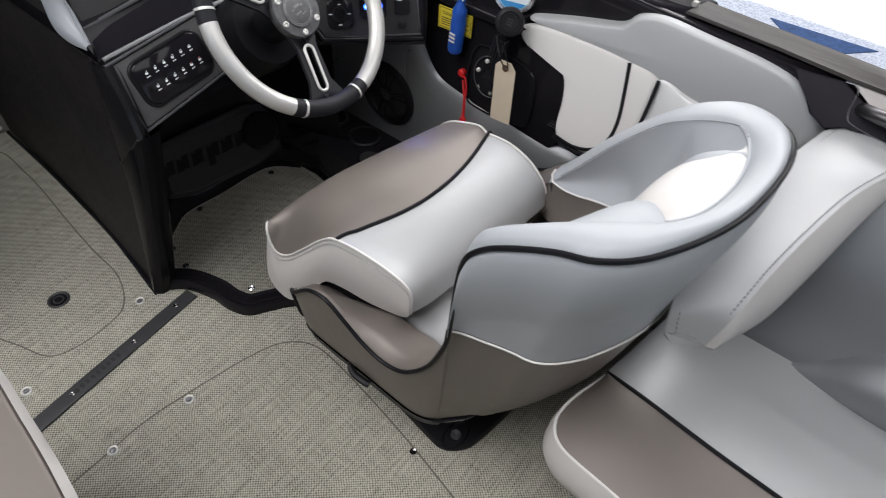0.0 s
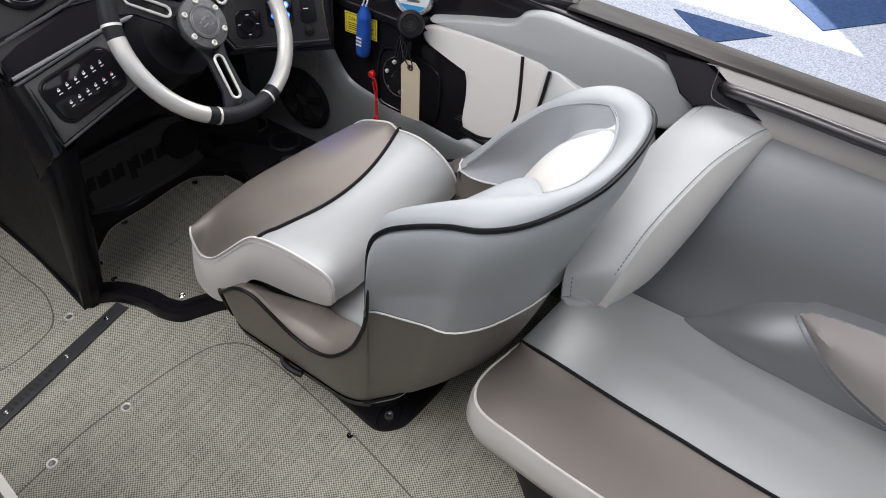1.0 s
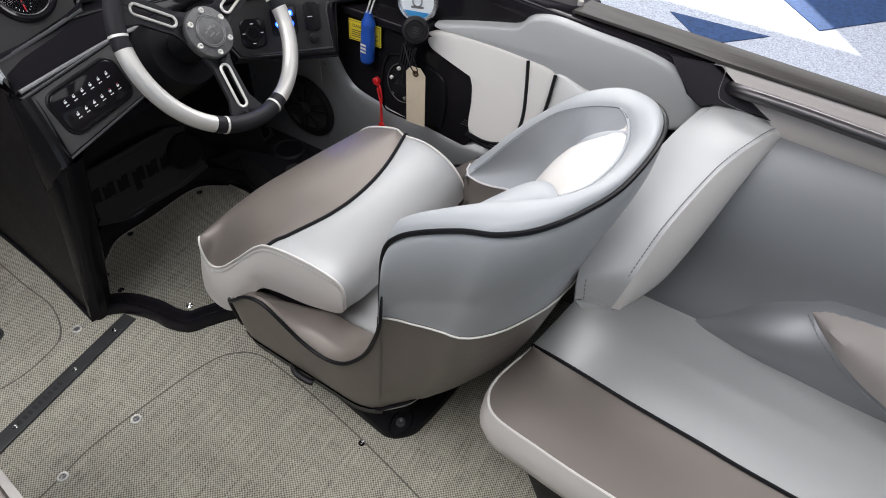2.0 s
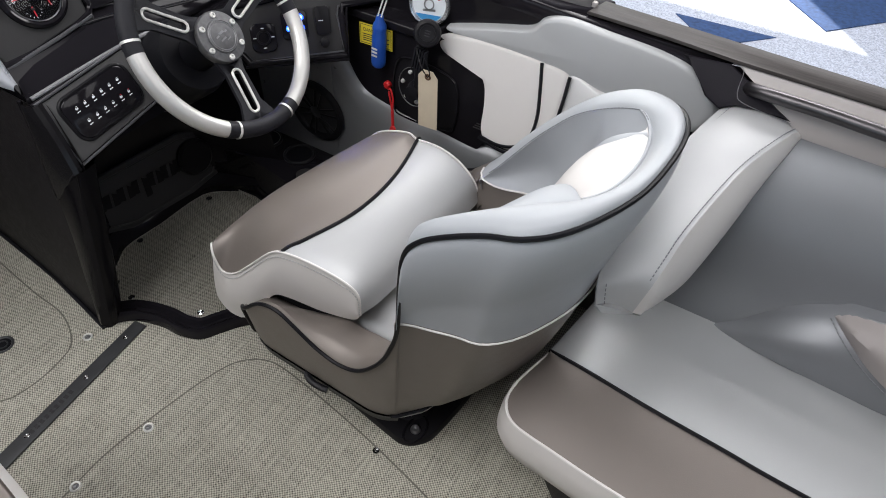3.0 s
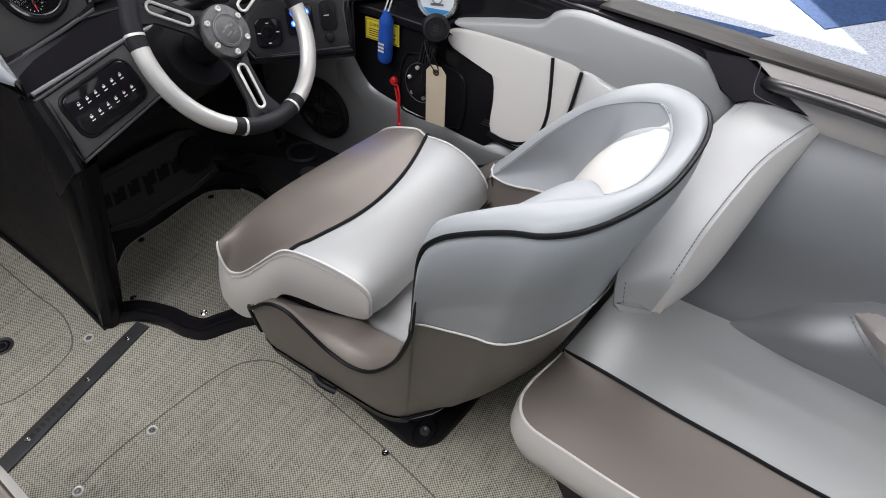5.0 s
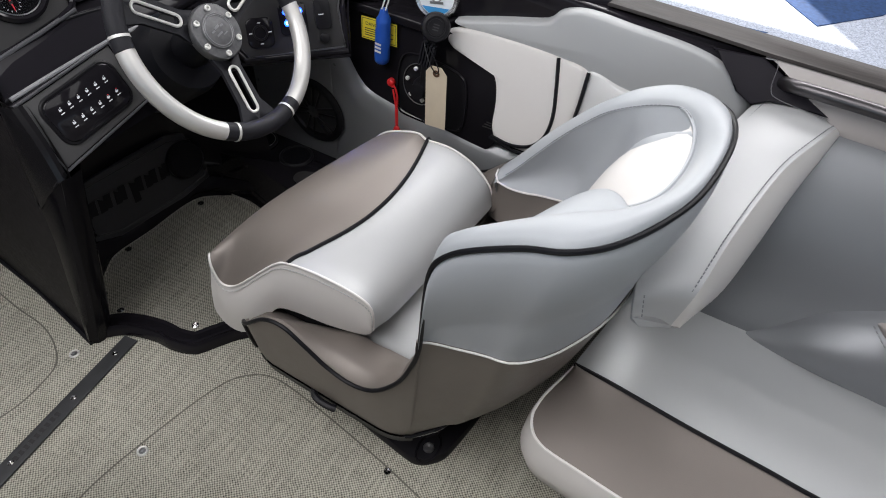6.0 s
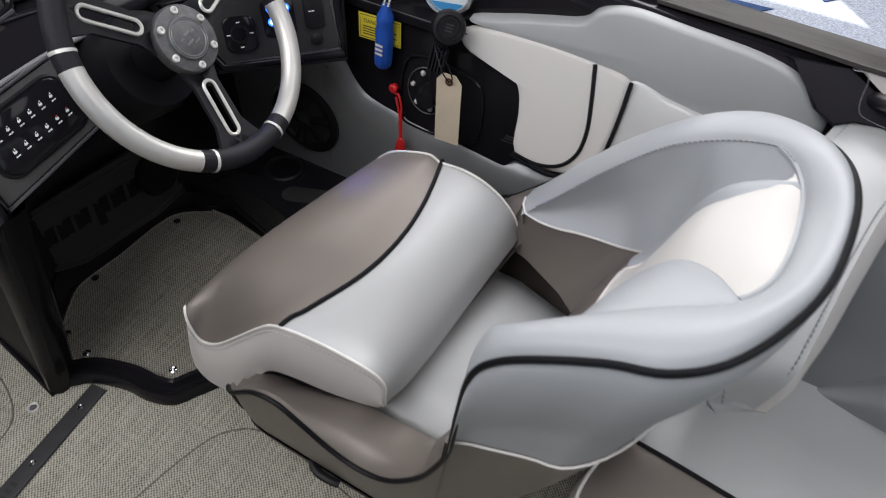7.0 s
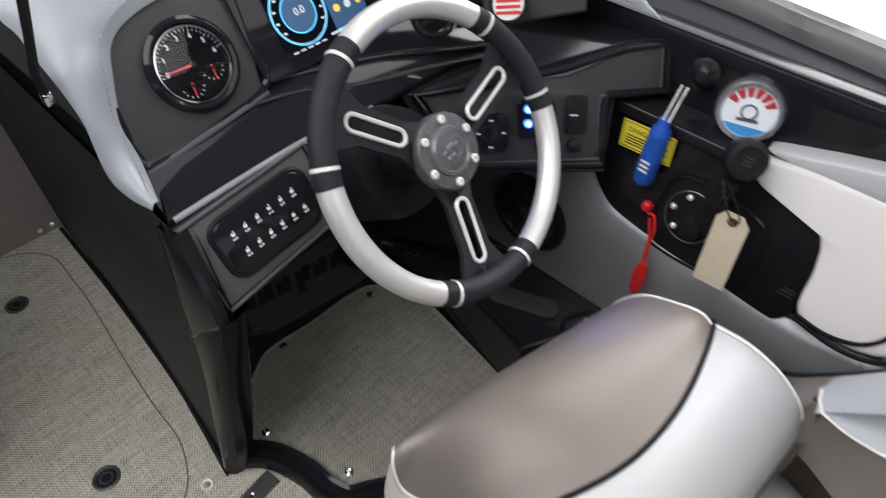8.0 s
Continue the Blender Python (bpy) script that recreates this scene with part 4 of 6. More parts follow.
part("pivot_boss", lathe([(0.022, 0), (0.022, 0.008), (0.018, 0.014), (0.016, 0.03), (0, 0.032)], basis((0.646, -0.330, 0.400), (0, 1, 0), (-1, 0, 0.1)), 24), SATIN, ctrl)
part("kill_button", lathe([(0.0085, 0), (0.0085, 0.008), (0.006, 0.011), (0, 0.012)], basis((0.645, -0.254, 0.386), (0, 1, 0), (-1, 0, 0.1)), 18), RED, ctrl, "red stop button")
part("ledge", prism([(0.652, 0.02, 0.530), (0.652, -0.345, 0.530), (0.70, -0.372, 0.537), (0.74, -0.372, 0.542), (0.74, 0.02, 0.535)], (0, 0, -0.02), 0.005), GLOSS, ctrl)

gun = thing("gunwale", (0.72, -0.8, 0.5), "glossy black gunwale with a taupe deck strip and metal rail", "gunwale")
# inner black wall and rounded coaming
rws = []
for k in range(40):
    y = 0.9 - 1.80 * k / 39
    ix = 0.705 if y > -0.55 else 0.705 - 0.012 * min(1.0, (-0.55 - y) / 0.5)
    dz = -0.022 * max(0.0, (k - 30) / 9)
    rws.append([V((ix + a, y, z + dz)) for a, z in ((0.024, 0.36), (0.020, 0.47), (0.010, 0.56), (-0.006, 0.612), (-0.011, 0.628), (-0.0105, 0.635), (-0.008, 0.6395), (-0.003, 0.6412), (0.02, 0.640))])
part("coaming", grid(rws), COAM, gun)
fw = [(0.700, 0.9, 0.640), (0.700, -0.60, 0.640), (0.720, -0.655, 0.640), (0.775, -0.675, 0.640), (0.806, -0.50, 0.640), (0.822, -0.40, 0.640), (0.832, -0.30, 0.640), (0.845, 0.0, 0.640), (0.85, 0.9, 0.640)]
part("forward_deck", prism(fw, (0, 0, -0.02), 0.004), DECK_BLACK, gun)
dk = [(0.706, -0.648, 0.641), (0.700, -0.80, 0.641), (0.688, -0.92, 0.641), (0.680, -1.19, 0.641), (0.655, -2.3, 0.641), (0.71, -2.3, 0.641), (0.732, -1.19, 0.641), (0.748, -0.92, 0.641), (0.764, -0.66, 0.641)]
part("deck_strip", prism(dk, (0, 0, -0.006), 0.002), DECK, gun, "brushed taupe deck strip")
part("hull_side", prism([(0.70, 0.9, 0.63), (0.70, -2.3, 0.63), (0.705, -2.3, 0.63), (0.735, -1.19, 0.63), (0.765, -0.66, 0.63), (0.80, -0.50, 0.63), (0.826, -0.30, 0.63), (0.840, 0.0, 0.63), (0.845, 0.9, 0.63)], (0, 0, -1.0)), GLOSS, gun)
rws = []
for k in range(24):
    f = k / 23
    a = V((0.694 - 0.035 * f, -0.912 - 1.38 * f, 0.637))
    b = V((0.652 - 0.035 * f, -1.035 - 1.26 * f, 0.578))
    rws.append([a + V((0.006, 0, -0.010)), a, a.lerp(b, 0.3) + V((-0.003, 0, 0.002)), a.lerp(b, 0.6) + V((-0.003, 0, 0.003)), b, b + V((0.004, 0, -0.02))])
part("inner_panel", grid(rws), CAP, gun, "pale taupe inner panel")
rail = spline([(0.690, -0.945, 0.600), (0.668, -0.955, 0.612), (0.648, -0.985, 0.622), (0.642, -1.07, 0.624), (0.632, -1.2, 0.624), (0.62, -1.5, 0.624), (0.60, -2.2, 0.624)], 6)
part("grab_rail", tube(rail, 0.0105, seg=12), material("rail_metal", (0.11, 0.105, 0.11), 0.36, metal=1.0), gun, "dark metal grab rail")
cc = [V(p) + V((-0.004, 0, 0.003)) for p in ((0.690, -0.834, 0.624), (0.691, -0.910, 0.630), (0.656, -1.029, 0.584), (0.660, -0.940, 0.584), (0.651, -0.921, 0.570), (0.658, -0.890, 0.582), (0.680, -0.859, 0.611))]
part("coaming_corner", prism(cc, (0.02, 0.0, -0.012), 0.003), DECK_BLACK, gun)
part("film_edge", tube(spline([(0.684, -0.912, 0.634), (0.684, -0.932, 0.631), (0.664, -0.937, 0.600), (0.656, -0.955, 0.590), (0.649, -1.03, 0.586)], 5), 0.0007, seg=6), ALU, gun, "clear film edge")
part("outer_wall", prism([(0.728, 0.9, 0.0), (0.728, -2.3, 0.0), (0.728, -2.3, 0.60), (0.728, 0.9, 0.60)], (0.02, 0, 0)), COAM, gun)

# white and grey pads on the hull side
hp = thing("hull_pad", (0.66, -0.6, 0.4), "white and grey vinyl hull pad with black piping", "side pad")
pad_x = lambda z: 0.671 + 0.36 * (z - 0.538)
WP = spline([(pad_x(z), y, z) for y, z in ((-0.507, 0.371), (-0.496, 0.431), (-0.486, 0.466), (-0.467, 0.484), (-0.423, 0.494), (-0.382, 0.501), (-0.366, 0.517), (-0.376, 0.532), (-0.435, 0.541), (-0.521, 0.5435), (-0.590, 0.540), (-0.648, 0.531), (-0.653, 0.485), (-0.651, 0.44), (-0.645, 0.407), (-0.626, 0.381), (-0.60, 0.367), (-0.562, 0.362))], 4, True)
part("white_pad", pillow([p + V((0.022, 0, -0.008)) for p in WP], (-0.024, 0, 0.0085), 0.002, 0.010), V_WHITE, hp, "white vinyl pad")
for line in ([(-0.593, 0.5385), (-0.6045, 0.490), (-0.613, 0.4425), (-0.609, 0.405), (-0.588, 0.379), (-0.550, 0.368), (-0.506, 0.372)],
             [(-0.653, 0.530), (-0.6535, 0.485), (-0.6515, 0.440), (-0.647, 0.405), (-0.626, 0.377), (-0.60, 0.363), (-0.560, 0.359), (-0.503, 0.368)]):
    part("piping", tube(spline([(pad_x(z) - 0.004, y, z + 0.001) for y, z in line], 6), 0.0034, seg=6), PIPE_BLACK, hp)
part("silver_pad", pillow(spline([(pad_x(z) + 0.022, y, z - 0.008) for y, z in ((-0.645, 0.531), (-0.708, 0.523), (-0.761, 0.516), (-0.86, 0.50), (-0.88, 0.42), (-0.80, 0.345), (-0.70, 0.345), (-0.62, 0.36), (-0.645, 0.42))], 5, True), (-0.020, 0, 0.007), 0.005, 0.012), V_LIGHT, hp, "light silver vinyl aft pad")
GP = spline([(0.675, y, z) for y, z in ((-0.370, 0.535), (-0.432, 0.558), (-0.492, 0.574), (-0.552, 0.590), (-0.573, 0.611), (-0.594, 0.623), (-0.63, 0.629), (-0.7045, 0.625), (-0.80, 0.620), (-0.859, 0.607), (-0.893, 0.579), (-0.914, 0.558), (-0.917, 0.527), (-0.889, 0.49), (-0.80, 0.488), (-0.70, 0.505), (-0.60, 0.522), (-0.50, 0.530))], 4, True)
part("upper_pad", pillow([p + V((0.026, 0, 0)) for p in GP], (-0.026, 0, 0), 0.005, 0.016), V_PALE, hp, "pale grey vinyl upper pad")

# speaker
spk = thing("speaker", (0.63, -0.044, 0.235), "round black speaker grille in the side lining", "speaker")
SM = Matrix.Translation((0, 0, 0)) @ basis((0.629, -0.050, 0.249), (0, -1, 0), (-1, 0, 0)) @ Matrix.Scale(0.92, 4)
part("ring", lathe([(0.088, 0), (0.088, 0.006), (0.080, 0.011), (0.070, 0.009), (0.066, 0.003)], SM, 40), SATIN, spk)
part("cone", lathe([(0.067, 0.003), (0.045, 0.001), (0.022, 0.004), (0.016, 0.010), (0, 0.013)], SM, 32), PLATE, spk)
for k in range(6):
    a = radians(60 * k + 15)
    for da in (-0.16, 0.16):
        part("spoke", tube([SM @ V((0.018 * math.cos(a + da * 2), 0.018 * math.sin(a + da * 2), 0.009)), SM @ V((0.070 * math.cos(a + da), 0.070 * math.sin(a + da), 0.009))], 0.0028, seg=6), SATIN, spk)

# ---- console ----
con = thing("console", (0.3, 0.3, 0), "glossy black moulded helm console", "console")
# port wall of the console: a leaning, textured side with a glossy cheek and a black post along its aft edge
AFT = [(0.000, 0.056, 0.0), (0.012, 0.030, 0.12), (0.028, 0.010, 0.26), (0.040, -0.002, 0.36), (0.050, -0.010, 0.43), (0.056, 0.014, 0.485), (0.060, 0.045, 0.535), (0.056, 0.075, 0.546)]
side_rows = []
for p in spline(AFT, 4):
    far = V((0.074 - 0.02 * p.z, 0.84, p.z * 1.06))
    side_rows.append([p.lerp(far, u) + V((0.012 * math.sin(math.pi * u) * max(0.0, 1 - p.z / 0.4), 0, 0)) for u in (0.0, 0.06, 0.14, 0.28, 0.45, 0.65, 0.85, 1.0)])
side_bm = grid(side_rows)
grid([[p + V((0.02, 0.003, 0)) for p in row] for row in side_rows], side_bm)
part("port_wall", side_bm, WALL_BLACK, con, "dark grey textured console side")
SEAM = [(0.042, 0.079, 0.336), (0.047, 0.0785, 0.408), (0.052, 0.0725, 0.484), (0.055, 0.072, 0.546)]
cheek_in = resample(spline(AFT[4:6] + [(0.061, 0.048, 0.540)], 5), 14)
cheek_out = resample(spline(SEAM, 5), 14)
cheek = []
for a, b in zip(cheek_in, cheek_out):
    cheek.append([a + V((0.014, 0.002, 0)), a + V((0.004, -0.004, 0)), a + V((-0.004, -0.001, 0)), a.lerp(b, 0.3) + V((-0.007, 0, 0)), a.lerp(b, 0.7) + V((-0.007, 0, 0)), a.lerp(b, 0.94) + V((-0.0055, 0, 0)), b + V((0.003, 0.001, 0))])
low = [q + V((0.004, 0.008, -0.016)) for q in cheek[0]]
part("cheek", grid([low] + cheek), CHEEK, con, "smooth dark cheek beside the switch panel")
part("cheek_seam", tube([q + V((-0.003, 0, 0)) for q in [cheek_in[0]] + cheek_out], 0.0032, seg=8), GLOSS, con, "black seam round the cheek")
# aft post, thick and rounded, from the floor to the cheek
post_in = resample(spline(AFT[:5], 5), 16)
post_out = resample(spline([(-0.003, 0.074, 0.0), (0.006, 0.066, 0.087), (0.017, 0.075, 0.142), (0.033, 0.0735, 0.256), (0.042, 0.079, 0.330)], 4), 16)
part("post", grid([[b + V((0.003, 0.001, 0)), b + V((-0.004, -0.001, 0)), b.lerp(a, 0.5) + V((-0.007, 0, 0)), a + V((-0.003, 0.004, 0)), a + V((0.003, -0.004, 0)), a + V((0.014, -0.007, 0)), a + V((0.036, -0.003, 0)), a + V((0.045, 0.008, 0)), a + V((0.048, 0.07, 0))] for a, b in zip(post_in, post_out)]), POST_BLACK, con, "glossy black rounded post")
# black tube painted in for the shadow line where the side meets the floor
foot_pts = spline([(-0.003, 0.060, 0.003), (0.019, 0.19, 0.003), (0.036, 0.3136, 0.003), (0.058, 0.5866, 0.003), (0.070, 0.835, 0.003)], 6)
part("foot_shadow_line", tube([p + V((-0.003, 0, 0)) for p in foot_pts], 0.005, seg=8), PIPE_BLACK, con, "black line for the shadowed gap along the foot of the side")
part("wall_ridge", tube(spline([(0.066, 0.056, 0.532), (0.063, 0.046, 0.516), (0.058, 0.028, 0.483), (0.053, 0.010, 0.447), (0.053, -0.002, 0.424)], 6), 0.0045, seg=8), GLOSS, con, "glossy black rounded edge")
# kick wall under the dash
kick = [(0.060, 0.085, 0.012), (0.080, 0.140, 0.012), (0.115, 0.190, 0.012), (0.20, 0.243, 0.012), (0.30, 0.245, 0.012), (0.435, 0.212, 0.012), (0.49, 0.15, 0.012), (0.53, 0.0, 0.012)]
kr = spline(kick, 5)
part("kick_wall", grid([[p, p + V((0, 0.006, 0.05)), p + V((0, 0.0, 0.055)), p + V((0.0, 0.02, 0.2)), p + V((0.0, 0.02, 0.46))] for p in kr]), GLOSS, con)
# thick rounded band between the kick wall and the mat
edge_pts = spline([(0.076, 0.132, 0), (0.104, 0.168, 0), (0.147, 0.199, 0), (0.195, 0.221, 0), (0.29, 0.214, 0), (0.39, 0.212, 0), (0.445, 0.196, 0), (0.488, 0.138, 0)], 5)
wall_pts = resample(kr, len(edge_pts))
part("footwell_band", grid([[a + V((0, 0, 0.001)), a + V((0, 0, 0.012)), a.lerp(b, 0.15) + V((0, 0, 0.020)), a.lerp(b, 0.5) + V((0, 0, 0.026)), b + V((0, 0, 0.040))] for a, b in zip(edge_pts, wall_pts)]), GLOSS, con, "glossy black moulded band")
plate_m = basis((0.318, 0.222, 0.112), (1, -0.16, 0), (-0.15, -0.95, 0.20))
pl = [(-0.185, 0.040, 0), (-0.165, 0.075, 0), (0.10, 0.085, 0), (0.165, 0.065, 0), (0.185, -0.02, 0), (0.165, -0.06, 0), (0.08, -0.075, 0), (-0.09, -0.08, 0), (-0.150, -0.060, 0)]
kp = part("kick_plate", prism(put(pl, plate_m), plate_m.to_3x3() @ V((0, 0, -0.012)), 0.003), PLATE, con, "charcoal kick plate with raised dark marks")
part("mount", lathe([(0.046, 0), (0.046, 0.012), (0.040, 0.018), (0.030, 0.017), (0, 0.016)], plate_m @ Matrix.Translation((0.115, 0.015, 0)), 28), SATIN, kp, "round black port")
# raised dark marks in a row, as plain shapes
part("border", tube([p + plate_m.to_3x3() @ V((0, 0, 0.001)) for p in put([(x * 0.90, y * 0.84, 0) for x, y, _ in pl], plate_m)], 0.0022, True, 6), PANEL, kp, "moulded border line")
for k, (w, h, drop) in enumerate(((0.033, 0.036, 0), (0.030, 0.036, 0), (0.028, 0.036, 0), (0.032, 0.036, 0.018), (0.030, 0.036, 0), (0.024, 0.036, 0))):
    x0 = -0.148 + 0.0385 * k
    z1, z2 = -0.006 - drop, -0.006 + h
    shape = [(x0, z1, 0), (x0 + w * 0.55, z1, 0), (x0 + w * 0.58, -0.001, 0), (x0 + w, -0.006, 0), (x0 + w + 0.006, z2, 0), (x0 + w * 0.62, z2, 0), (x0 + w * 0.55, z2 - 0.010, 0), (x0 + 0.006, z2, 0)]
    part("mark", prism(put(shape, plate_m), plate_m.to_3x3() @ V((0, 0, 0.002)), 0.0006), SATIN, kp, "raised dark mark")
# body of the dash behind its panels
core = [(0.068, 0.150, 0.588), (0.068, 0.080, 0.535), (0.068, 0.060, 0.50), (0.068, 0.015, 0.425), (0.068, 0.06, 0.40), (0.068, 0.24, 0.39), (0.068, 0.82, 0.39), (0.068, 0.82, 0.70), (0.068, 0.28, 0.76), (0.068, 0.22, 0.70)]
part("dash_core", prism(core, (0.235, 0, 0)), GLOSS, con)
core2 = [(0.303, 0.150, 0.588), (0.303, 0.080, 0.545), (0.303, 0.10, 0.47), (0.303, 0.24, 0.40), (0.303, 0.82, 0.40), (0.303, 0.82, 0.70), (0.303, 0.28, 0.76), (0.303, 0.22, 0.70)]
part("dash_core", prism(core2, (0.36, 0, 0)), DECK_BLACK, con)

for ry, rz, rr in ((0.148, 0.603, 0.0065), (0.162, 0.630, 0.0055), (0.180, 0.662, 0.0050)):
    part("dash_ridge", tube(spline([(0.505, ry - 0.052, rz), (0.55, ry - 0.082, rz), (0.615, ry - 0.130, rz - 0.004)], 5), rr, seg=10), GLOSS, con, "glossy black moulded ridge")

for line, rr in (([(0.275, 0.156, 0.588), (0.332, 0.145, 0.586), (0.436, 0.107, 0.582), (0.529, 0.046, 0.58), (0.599, 0.006, 0.58)], 0.0055), ([(0.244, 0.141, 0.58), (0.314, 0.124, 0.576), (0.38, 0.085, 0.572), (0.475, 0.047, 0.572), (0.553, 0.009, 0.574)], 0.0045)):
    part("dash_ridge", tube(spline(line, 6), rr, seg=10), RIDGE, con, "glossy black moulded ridge")

D1 = basis((0.195, 0.178, 0.644), (1, 0, 0), (0, -0.85, 0.53))
n1 = D1.to_3x3() @ V((0, 0, 1))
tp = [(-0.108, -0.086, 0), (0.069, -0.064, 0), (0.083, 0.0, 0), (0.092, 0.10, 0), (0.06, 0.125, 0), (-0.05, 0.115, 0), (-0.09, 0.07, 0), (-0.104, 0.02, 0), (-0.112, -0.04, 0)]
part("gauge_surround", tube([p + n1 * -0.002 for p in spline(put(tp, D1), 4, True)], 0.0065, True, 8), GLOSS, con, "glossy black surround")
tachp = part("gauge_panel", prism(put(tp, D1), n1 * -0.02, 0.003), PANEL, con, "dark grey textured gauge panel")
part("bead", tube([p + n1 * 0.001 for p in put([(-0.112, -0.090, 0), (0.0, -0.078, 0), (0.073, -0.068, 0)], D1)], 0.0042, seg=8), BEAD_HIGHLIGHT, tachp)
gauge = thing("tachometer", (0.195, 0.178, 0.644), "round black gauge with white ticks and red needles", "gauge")
part("bezel", lathe([(0.058, -0.005), (0.058, 0.006), (0.053, 0.010), (0.049, 0.009), (0.046, 0.003)], D1, 48), GLOSS, gauge)
part("chrome_ring", lathe([(0.0475, 0.003), (0.0465, 0.0065), (0.0445, 0.0065), (0.0435, 0.003)], D1, 48, cap=False), CHROME, gauge)
part("dial", lathe([(0.0455, 0.002), (0, 0.0021)], D1, 40), DIAL, gauge)
for k in range(25):
    a = radians(182 - 7.1 * k)
    r0 = 0.0385 if k % 4 == 0 else 0.0405
    t = part("tick", box(r0, 0.0425, -0.00025, 0.00025, 0.0024, 0.0028, m=D1 @ Matrix.Rotation(a, 4, "Z")), ICON, gauge)


def needle(cx, cy, ang, ln, w):
    m = D1 @ Matrix.Translation((cx, cy, 0.003)) @ Matrix.Rotation(radians(ang), 4, "Z")
    part("needle", prism(put([(-0.004, -w, 0), (ln, -w * 0.35, 0), (ln, w * 0.35, 0), (-0.004, w, 0)], m), m.to_3x3() @ V((0, 0, 0.0012))), ICON_RED, gauge, "red needle")
    part("hub", lathe([(w * 2.2, 0), (w * 2.2, 0.003), (0, 0.0035)], m, 14), SATIN, gauge)


needle(0, 0.0, 178, 0.036, 0.0016)
needle(-0.013, -0.022, 262, 0.013, 0.0012)
needle(0.020, -0.012, 268, 0.015, 0.0012)


def digits(parent, text, size, m, mat_):
    """Writing as real geometry, laid on the frame m."""
    cu = bpy.data.curves.new("writing", "FONT")
    cu.body, cu.size, cu.align_x, cu.align_y, cu.extrude = text, size, "CENTER", "CENTER", 0.0002
    tmp = bpy.data.objects.new("writing", cu)
    scene.collection.objects.link(tmp)
    me = bpy.data.meshes.new_from_object(tmp.evaluated_get(bpy.context.evaluated_depsgraph_get()))
    bpy.data.objects.remove(tmp)
    me.transform(m)
    me.materials.append(mat_)
    ob = new("writing", me)
    ob.parent = parent
    ob.matrix_parent_inverse = parent.matrix_basis.inverted()
    return ob


for k in range(7):
    a = radians(180 - 28.3 * k)
    digits(gauge, str(k), 0.0088, D1 @ Matrix.Translation((0.034 * math.cos(a), 0.034 * math.sin(a), 0.0026)), ICON)
for c, a0 in (((-0.013, -0.022), 190), ((0.020, -0.012), 200)):
    for k in range(7):
        a = radians(a0 + 25 * k)
        part("tick", box(0.0125, 0.0148, -0.0004, 0.0004, 0.0024, 0.0028, m=D1 @ Matrix.Translation((c[0], c[1], 0)) @ Matrix.Rotation(a, 4, "Z")), ICON, gauge)
GLASS = bpy.data.materials.new("gauge_glass")
GLASS.use_nodes = True
gn = GLASS.node_tree.nodes
clear, shine, blend, fres = gn.new("ShaderNodeBsdfTransparent"), gn.new("ShaderNodeBsdfGlossy"), gn.new("ShaderNodeMixShader"), gn.new("ShaderNodeFresnel")
shine.inputs["Roughness"].default_value = 0.02
fres.inputs["IOR"].default_value = 1.40
GLASS.node_tree.links.new(fres.outputs[0], blend.inputs[0])
GLASS.node_tree.links.new(clear.outputs[0], blend.inputs[1])
GLASS.node_tree.links.new(shine.outputs[0], blend.inputs[2])
GLASS.node_tree.links.new(blend.outputs[0], gn["Material Output"].inputs["Surface"])
pane = part("glass", lathe([(0.0455, 0.006), (0.03, 0.0085), (0.015, 0.0098), (0.0, 0.0102)], D1, 40, cap=False), GLASS, gauge, "domed clear glass")
pane.visible_shadow = False

# display
screen = thing("display", (0.38, 0.19, 0.65), "lit touch display with blue ring dial in a black bezel", "display")
SC = D1 @ Matrix.Translation((0.196, 0.006, 0.004))
part("bezel", prism(put(rounded(0.230, 0.150, 0.01, cx=-0.004, cy=0.008), SC), n1 * -0.02, 0.003), GLOSS, screen)
SCREEN = material("screen_black", (0.003, 0.005, 0.009), 0.12, spec=0.15)
CYAN = glowing("screen_cyan", (0.05, 0.33, 0.62), 0.5)
AMBER = glowing("screen_amber", (0.8, 0.45, 0.08), 0.2)
part("screen_face", prism(put(rounded(0.152, 0.098, 0.003), SC), n1 * 0.0015), SCREEN, screen, "dark lit screen")


def ring(r, w, cx, cy, mat_, z=0.002):
    part("dial_ring", lathe([(r, z), (r, z + 0.0004), (r - w, z + 0.0004), (r - w, z)], SC @ Matrix.Translation((cx, cy, 0)), 40, cap=False), mat_, screen)


ring(0.043, 0.0018, -0.033, 0.0, CYAN)
ring(0.027, 0.0016, -0.033, 0.0, CYAN)
ring(0.0405, 0.0006, -0.033, 0.0, ICON)
NAVY = glowing("screen_navy", (0.012, 0.035, 0.075), 0.5)
part("dial_face", lathe([(0.0255, 0.0018), (0, 0.0019)], SC @ Matrix.Translation((-0.033, 0, 0)), 32), NAVY, screen)
part("lit_field", box(0.012, 0.073, -0.038, 0.044, 0.0016, 0.0018, m=SC), NAVY, screen)
part("frame_line", tube(put([(0.012, -0.040, 0.002), (0.074, -0.040, 0.002)], SC), 0.0006, seg=4), CYAN, screen)
for k in range(5):
    part("text_bar", box(-0.066 + 0.012 * k, -0.058 + 0.012 * k, -0.0465, -0.0445, 0.002, 0.0023, m=SC), ICON, screen)
digits(screen, "0.0", 0.014, SC @ Matrix.Translation((-0.031, 0.002, 0.0022)), ICON)
for k in range(11):
    a = radians(210 - 24 * k)
    part("dial_mark", box(-0.002, 0.002, -0.0014, 0.0014, 0.002, 0.0024, m=SC @ Matrix.Translation((-0.033 + 0.036 * math.cos(a), 0.036 * math.sin(a), 0))), ICON, screen)
